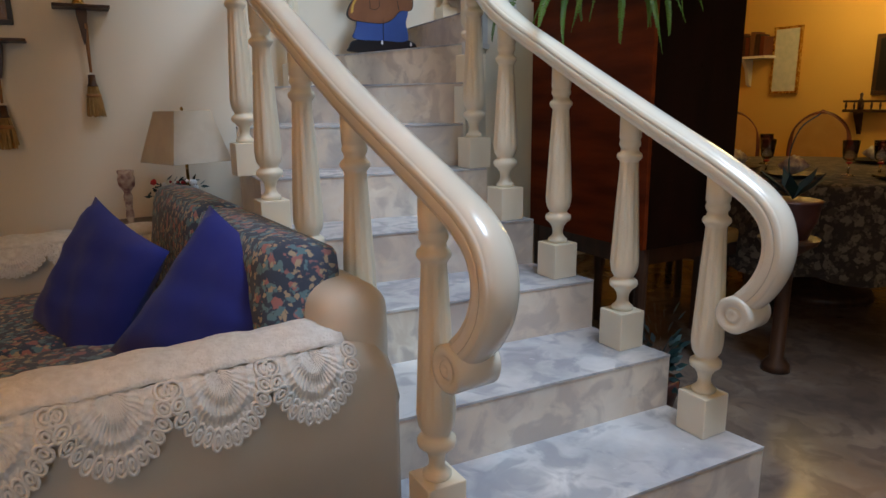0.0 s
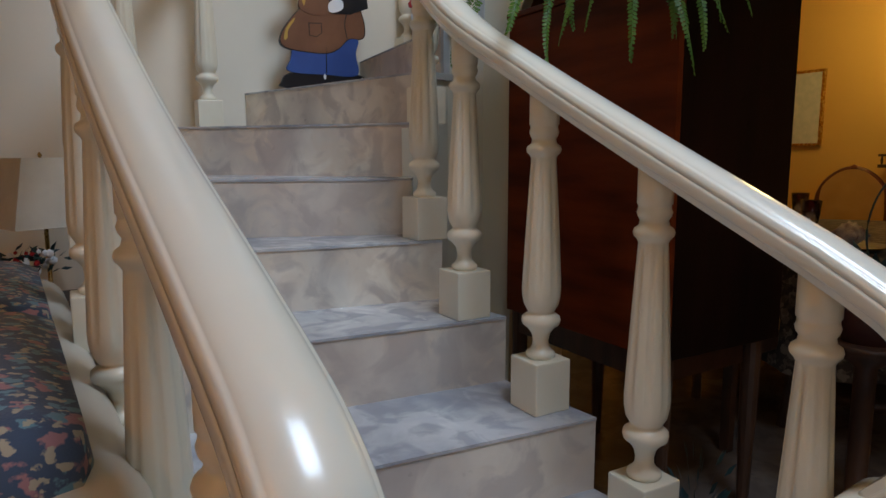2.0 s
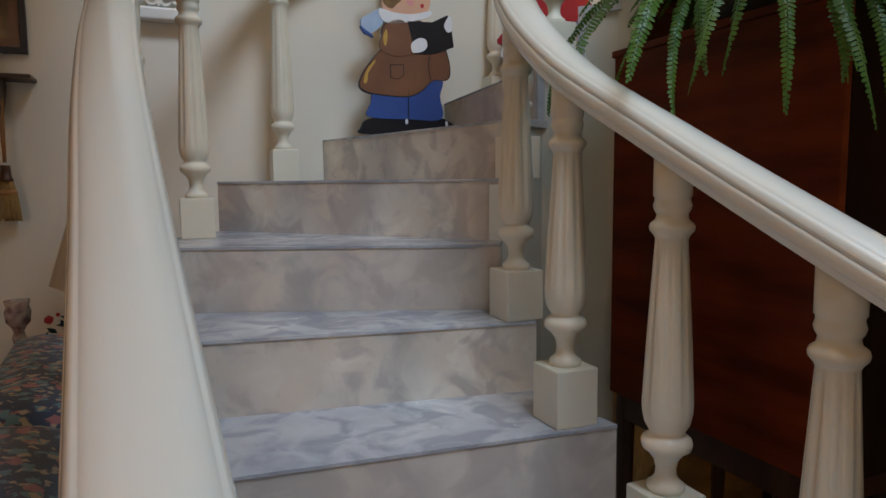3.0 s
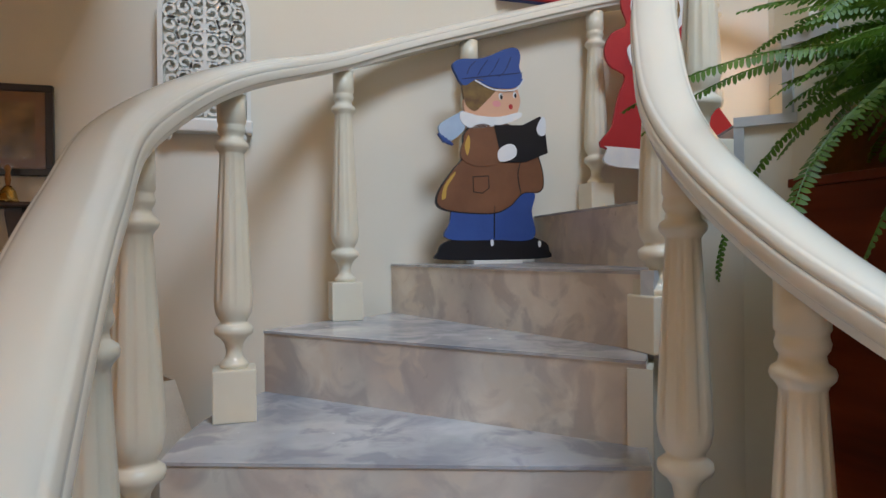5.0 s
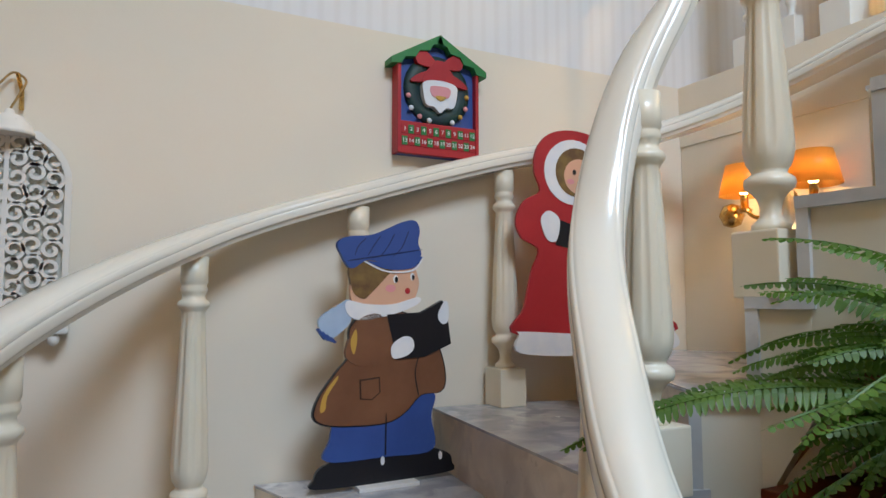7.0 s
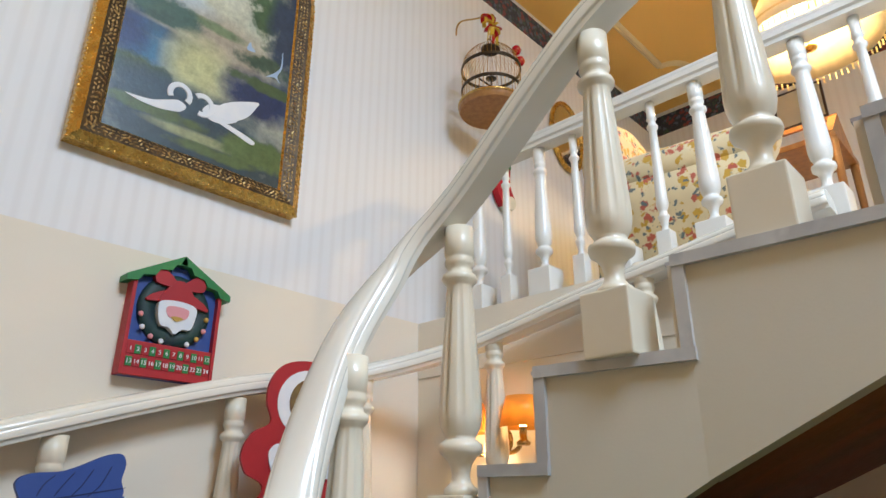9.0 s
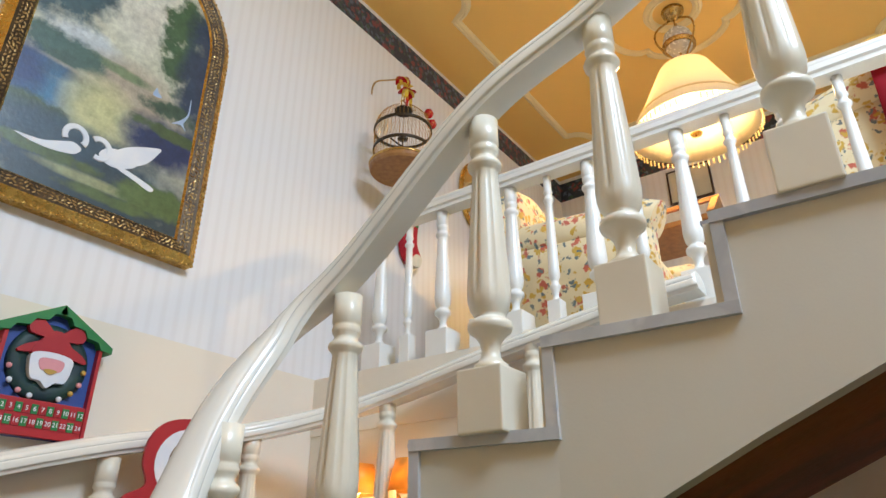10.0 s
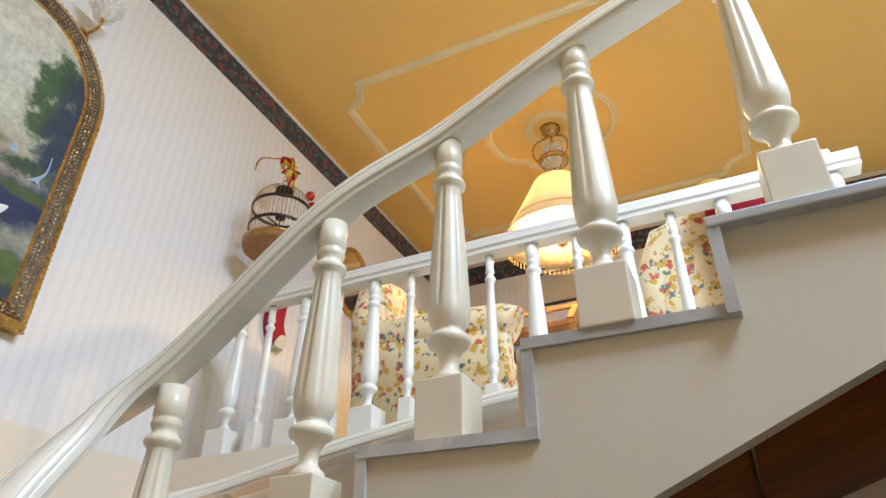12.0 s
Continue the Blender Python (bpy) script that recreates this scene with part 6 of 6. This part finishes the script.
part("swing", lathe([(0.02, 0.12), (0.004, 0.13), (0.004, 0.2), (0.03, 0.21), (0.002, 0.225)], 10), DARKMETAL, bc, smooth=True)
part("ring", sweep([(0.02 * math.cos(t), 0, 0.445 + 0.02 * math.sin(t)) for t in np.linspace(0, 6.28, 13)], circle(0.003, 5), ups=[(0, 1, 0)] * 13), BRASS, bc)
YELRIB = mat("shiny yellow ribbon", (0.75, 0.5, 0.04), 0.3, second=(0.6, 0.36, 0.02), scale=20)
for k in range(10):
    a = k * 0.63
    lo_, hi_ = (0.035, 0.062) if k % 2 else (0.045, 0.075)
    pts = [(0.005 * math.cos(a), -0.01, 0.55 + 0.005 * math.sin(a)), (lo_ * math.cos(a), -0.03, 0.55 + lo_ * math.sin(a)), (hi_ * math.cos(a + 0.25), -0.012, 0.55 + hi_ * math.sin(a + 0.25)), (lo_ * math.cos(a + 0.5), 0.012, 0.55 + lo_ * math.sin(a + 0.5))]
    part("ribbon_loop", sweep(smooth_path(pts, 5), [(-0.011, -0.0012), (0.011, -0.0012), (0.011, 0.0012), (-0.011, 0.0012)]), (REDRIB, YELRIB)[k % 2], bc, "red ribbon loop" if k % 2 == 0 else "yellow ribbon loop")
for x, m in ((-0.03, YELRIB), (0.005, REDRIB), (0.03, YELRIB)):
    part("ribbon_tail", sweep(smooth_path([(0, -0.012, 0.55), (x, -0.02, 0.5), (x * 1.4, -0.016, 0.43)], 5), [(-0.009, -0.001), (0.009, -0.001), (0.009, 0.001), (-0.009, 0.001)]), m, bc)
for x, z in ((0.125, 0.42), (0.155, 0.365)):
    part("bauble", lathe([(0.002, -0.028), (0.02, -0.02), (0.028, 0.0), (0.02, 0.02), (0.002, 0.028)], 16), REDRIB, bc, "shiny red bauble", True)
    last["part"].location = (x, -0.08, z)
part("bracket", sweep(smooth_path([(0.0, 0.25, 0.63), (0.0, 0.24, 0.69), (0.0, 0.2, 0.705), (0.01, 0.1, 0.67), (0.02, 0.0, 0.645), (0.01, -0.01, 0.6), (0.0, 0.0, 0.46)], 5), circle(0.005, 6), ups=[(1, 0, 0)] * 31), BRASS, bc, "curved brass wall bracket", True)

# glass wall light near the painting
wl = thing("wall_light", (2.58, WALL, 4.46), "frosted glass tulip wall light beside the painting", "wall light")
part("plate", lathe([(0.002, -0.02), (0.03, -0.015), (0.035, 0.0)], 16), BRASS, wl, smooth=True)
last["part"].rotation_euler = (radians(-90), 0, 0)
part("arm", sweep(smooth_path([(0, 0, 0), (0, -0.08, -0.02), (0, -0.12, 0.0), (0, -0.12, 0.04)], 4), circle(0.007, 6), ups=[(1, 0, 0)] * 13), BRASS, wl, smooth=True)
bm = bmesh.new()
prev = None
for r, z in ((0.02, 0.03), (0.04, 0.045), (0.05, 0.08), (0.06, 0.11), (0.075, 0.13)):
    ring = [bm.verts.new((r * (1 + 0.12 * math.cos(6 * 2 * math.pi * i / 36) * (z - 0.03) * 10) * math.cos(2 * math.pi * i / 36), r * (1 + 0.12 * math.cos(6 * 2 * math.pi * i / 36) * (z - 0.03) * 10) * math.sin(2 * math.pi * i / 36) - 0.12, z)) for i in range(36)]
    if prev:
        for i in range(36):
            bm.faces.new((prev[i], prev[(i + 1) % 36], ring[(i + 1) % 36], ring[i]))
    prev = ring
part("tulip_shade", bm, FROST, wl, "frosted ruffled glass shade", True)

# armchairs, side table, certificate


def armchair(x, y, rz, label):
    ob = thing("armchair", (x, y, FLOOR2), label, "armchair", "floral armchairs upstairs", rz)
    part("seat", rounded(0.66, 0.7, 0.3, 0.06), CHINTZ, ob, smooth=True)
    last["part"].location = (0, 0, 0.16)
    part("skirt", box(-0.4, 0.4, -0.38, 0.4, 0.01, 0.3, 0.02), CHINTZ, ob)
    part("back", sweep([(-0.34, 0.34, 0.3), (-0.34, 0.38, 0.75), (-0.25, 0.4, 0.95), (0.0, 0.41, 1.02), (0.25, 0.4, 0.95), (0.34, 0.38, 0.75), (0.34, 0.34, 0.3)], circle(0.085, 10), ups=[(0, 1, 0)] * 7), CHINTZ, ob, smooth=True)
    part("back_pad", box(-0.33, 0.33, 0.28, 0.44, 0.3, 0.95, 0.06), CHINTZ, ob, smooth=True)
    for a in (-0.4, 0.4):
        part("arm", sweep([(a, -0.38, 0.56), (a, -0.34, 0.58), (a, 0.3, 0.6), (a, 0.38, 0.6)], circle(0.09, 12)), CHINTZ, ob, smooth=True)
        part("arm_panel", box(a - 0.07, a + 0.07, -0.36, 0.38, 0.05, 0.56, 0.03), CHINTZ, ob, smooth=True)
    return ob


armchair(4.37, 3.06, 4, "armchair in cream floral chintz by the gallery rail")
armchair(4.64, 1.74, 90, "armchair in cream floral chintz with red garment on it")
gp = tagged(part("green_pillow", cushion(0.3, 0.3, 0.12, 2.4), LIME, smooth=True), "small lime green pillow on the floral armchair", "pillow")
gp.matrix_world = pose(4.3, 3.2, FLOOR2 + 0.68, 70, 30, 10)
rd = thing("red_garment", (4.11, 1.62, FLOOR2 + 1.12), "red felt garment with white cuff laid over the armchair", "garment")
fold = bmesh.new()
sheet = []
for i in range(13):
    v = -0.26 + 0.035 * i
    row = [(0.32, -0.5), (0.2, -0.18), (0.15, -0.02), (0.08, 0.012), (-0.01, -0.01), (-0.04, -0.1), (-0.05, -0.26), (-0.045, -0.48)]
    sheet.append([fold.verts.new((a + 0.012 * math.sin(21 * v + 5 * b), v * (1 - 0.12 * b), b + 0.012 * math.sin(9 * v))) for a, b in row])
for p, q in zip(sheet, sheet[1:]):
    for i in range(7):
        fold.faces.new((p[i], q[i], q[i + 1], p[i + 1]))
bmesh.ops.solidify(fold, geom=fold.faces[:], thickness=0.012)
part("cloth", fold, REDCLOTH, rd, smooth=True)
part("cuff", box(-0.068, -0.03, -0.36, -0.2, -0.2, 0.0, 0.015), SNOW, rd, "white plush cuff", True)
part("badge", lathe([(0.002, 0.0), (0.075, 0.0), (0.07, 0.01), (0.002, 0.014)], 24), GOLDP, rd, "round yellow badge", True)
last["part"].matrix_basis = pose(-0.058, 0.12, -0.08, 0, -90, 0)
part("badge_centre", lathe([(0.002, 0.0), (0.045, 0.0), (0.042, 0.01), (0.002, 0.012)], 20), BLUE, rd, "blue badge centre", True)
last["part"].matrix_basis = pose(-0.068, 0.12, -0.08, 0, -90, 0)
stool = thing("wooden_stand", (5.12, 2.85, FLOOR2), "honey coloured wooden side stand with sloping top", "stand")
stool.scale = (1.1, 1.05, 1.3)
part("top", box(-0.2, 0.2, -0.25, 0.25, 0.74, 0.765, 0.004), OAK, stool)
part("ridge", prism([(-0.2, 0.77), (0.2, 0.77), (0.0, 0.92)], -0.24, -0.2), OAK, stool)
part("ridge", prism([(-0.2, 0.77), (0.2, 0.77), (0.0, 0.92)], 0.2, 0.24), OAK, stool)
part("rail", box(-0.01, 0.01, -0.24, 0.24, 0.9, 0.92), OAK, stool)
part("shelf", box(-0.18, 0.18, -0.22, 0.22, 0.35, 0.37), OAK, stool)
for a in (-0.18, 0.18):
    for b in (-0.23, 0.23):
        part("leg", lathe([(0.014, 0.0), (0.018, 0.3), (0.024, 0.34), (0.016, 0.4), (0.02, 0.74)], 10), OAK, stool, smooth=True)
        last["part"].location = (a, b, 0)
framed("certificate", (6.285, 3.0, 4.78), 0.34, 0.3, DARKWOOD, PAPERW, PAPERW, "framed certificate with small crest on the upper wall", 90, 0.015)
for i in range(3):
    ln = tagged(part("text_bar", box(-0.08 + 0.02 * i, 0.08 - 0.02 * i, 0, 0.001, 0, 0.005), GROOVE), "plain grey line of writing on the certificate", "writing", "certificate lines")
    ln.matrix_world = pose(6.2785, 3.0, 4.77 - 0.03 * i, 0, 0, 90)
cr = tagged(part("crest", lathe([(0.002, 0), (0.015, 0), (0.015, 0.001), (0.002, 0.001)], 14), RED), "small red crest printed on the certificate", "crest")
cr.matrix_world = pose(6.2785, 3.0, 4.83, 0, -90, 0)
mir = thing("oval_mirror", (4.85, WALL - 0.02, 4.35), "oval gilt framed wall mirror in the sitting room", "mirror")
part("glass", prism(disc(0, 0, 0.17, 0.24, 32), -0.001, 0.008), MIRROR, mir)
part("frame", sweep([(0.18 * math.cos(t), 0, 0.25 * math.sin(t)) for t in np.linspace(0, 2 * math.pi, 41)], circle(0.018, 8), ups=[(0, 1, 0)] * 41), GOLD, mir, smooth=True)
stk = thing("stocking", (4.1, WALL - 0.03, 3.62), "red, green and grey knitted stocking hung on the wall", "stocking")
part("leg", prism(blob([(-0.06, 0.28), (0.06, 0.28), (0.06, 0.1), (0.1, 0.02), (0.08, -0.04), (0.0, -0.04), (-0.06, 0.06)], 4), -0.02, 0.02), REDCLOTH, stk)
part("cuff", box(-0.07, 0.07, -0.025, 0.025, 0.2, 0.29, 0.01), GREEN, stk, "green cuff")
part("toe", prism(blob([(0.0, -0.042), (0.08, -0.042), (0.102, 0.02), (0.05, 0.03)], 4), -0.023, 0.022), GREYG, stk, "grey toe")

# living room chandelier, seen in the glass of the framed print
lc = thing("chandelier", (-0.9, 0.7, 2.0), "brass chandelier with lit candle bulbs in the living room", "chandelier")
part("stem", lathe([(0.002, -0.06), (0.03, -0.04), (0.05, 0.0), (0.03, 0.05), (0.012, 0.1), (0.012, 0.51)], 16), BRASS, lc, smooth=True)
for k in range(6):
    a = k * math.pi / 3
    part("arm", sweep(smooth_path([(0, 0, 0.0), (0.12 * math.cos(a), 0.12 * math.sin(a), -0.06), (0.24 * math.cos(a), 0.24 * math.sin(a), -0.02), (0.26 * math.cos(a), 0.26 * math.sin(a), 0.04)], 4), circle(0.008, 6)), BRASS, lc, smooth=True)
    part("bulb", lathe([(0.009, 0.04), (0.018, 0.06), (0.017, 0.08), (0.003, 0.12)], 10), BULB, lc, "glowing candle bulb", True)
    last["part"].location = (0.26 * math.cos(a), 0.26 * math.sin(a), 0)

# skylight and south window that let the daylight in
for nm, pl, sx, sy, rx in (("window_skylight", (2.1, 0.4, CEIL2 + 0.1), 1.6, 1.6, 0), ("window_south", (-1.2, Y0 - 0.1, 1.6), 2.0, 1.4, 90)):
    wdw = thing(nm, pl, "white framed window that lets the daylight in", "window", kind="structure")
    wdw.rotation_euler = (radians(rx), 0, 0)
    for x in (-sx / 2, sx / 2 - 0.05, -0.025):
        part("bar", box(x, x + 0.05, -sy / 2, sy / 2, -0.025, 0.025), WHITE, wdw)
    for y in (-sy / 2, sy / 2 - 0.05):
        part("bar", box(-sx / 2 + 0.051, -0.026, y, y + 0.05, -0.025, 0.025), WHITE, wdw)
        part("bar", box(0.026, sx / 2 - 0.051, y, y + 0.05, -0.025, 0.025), WHITE, wdw)
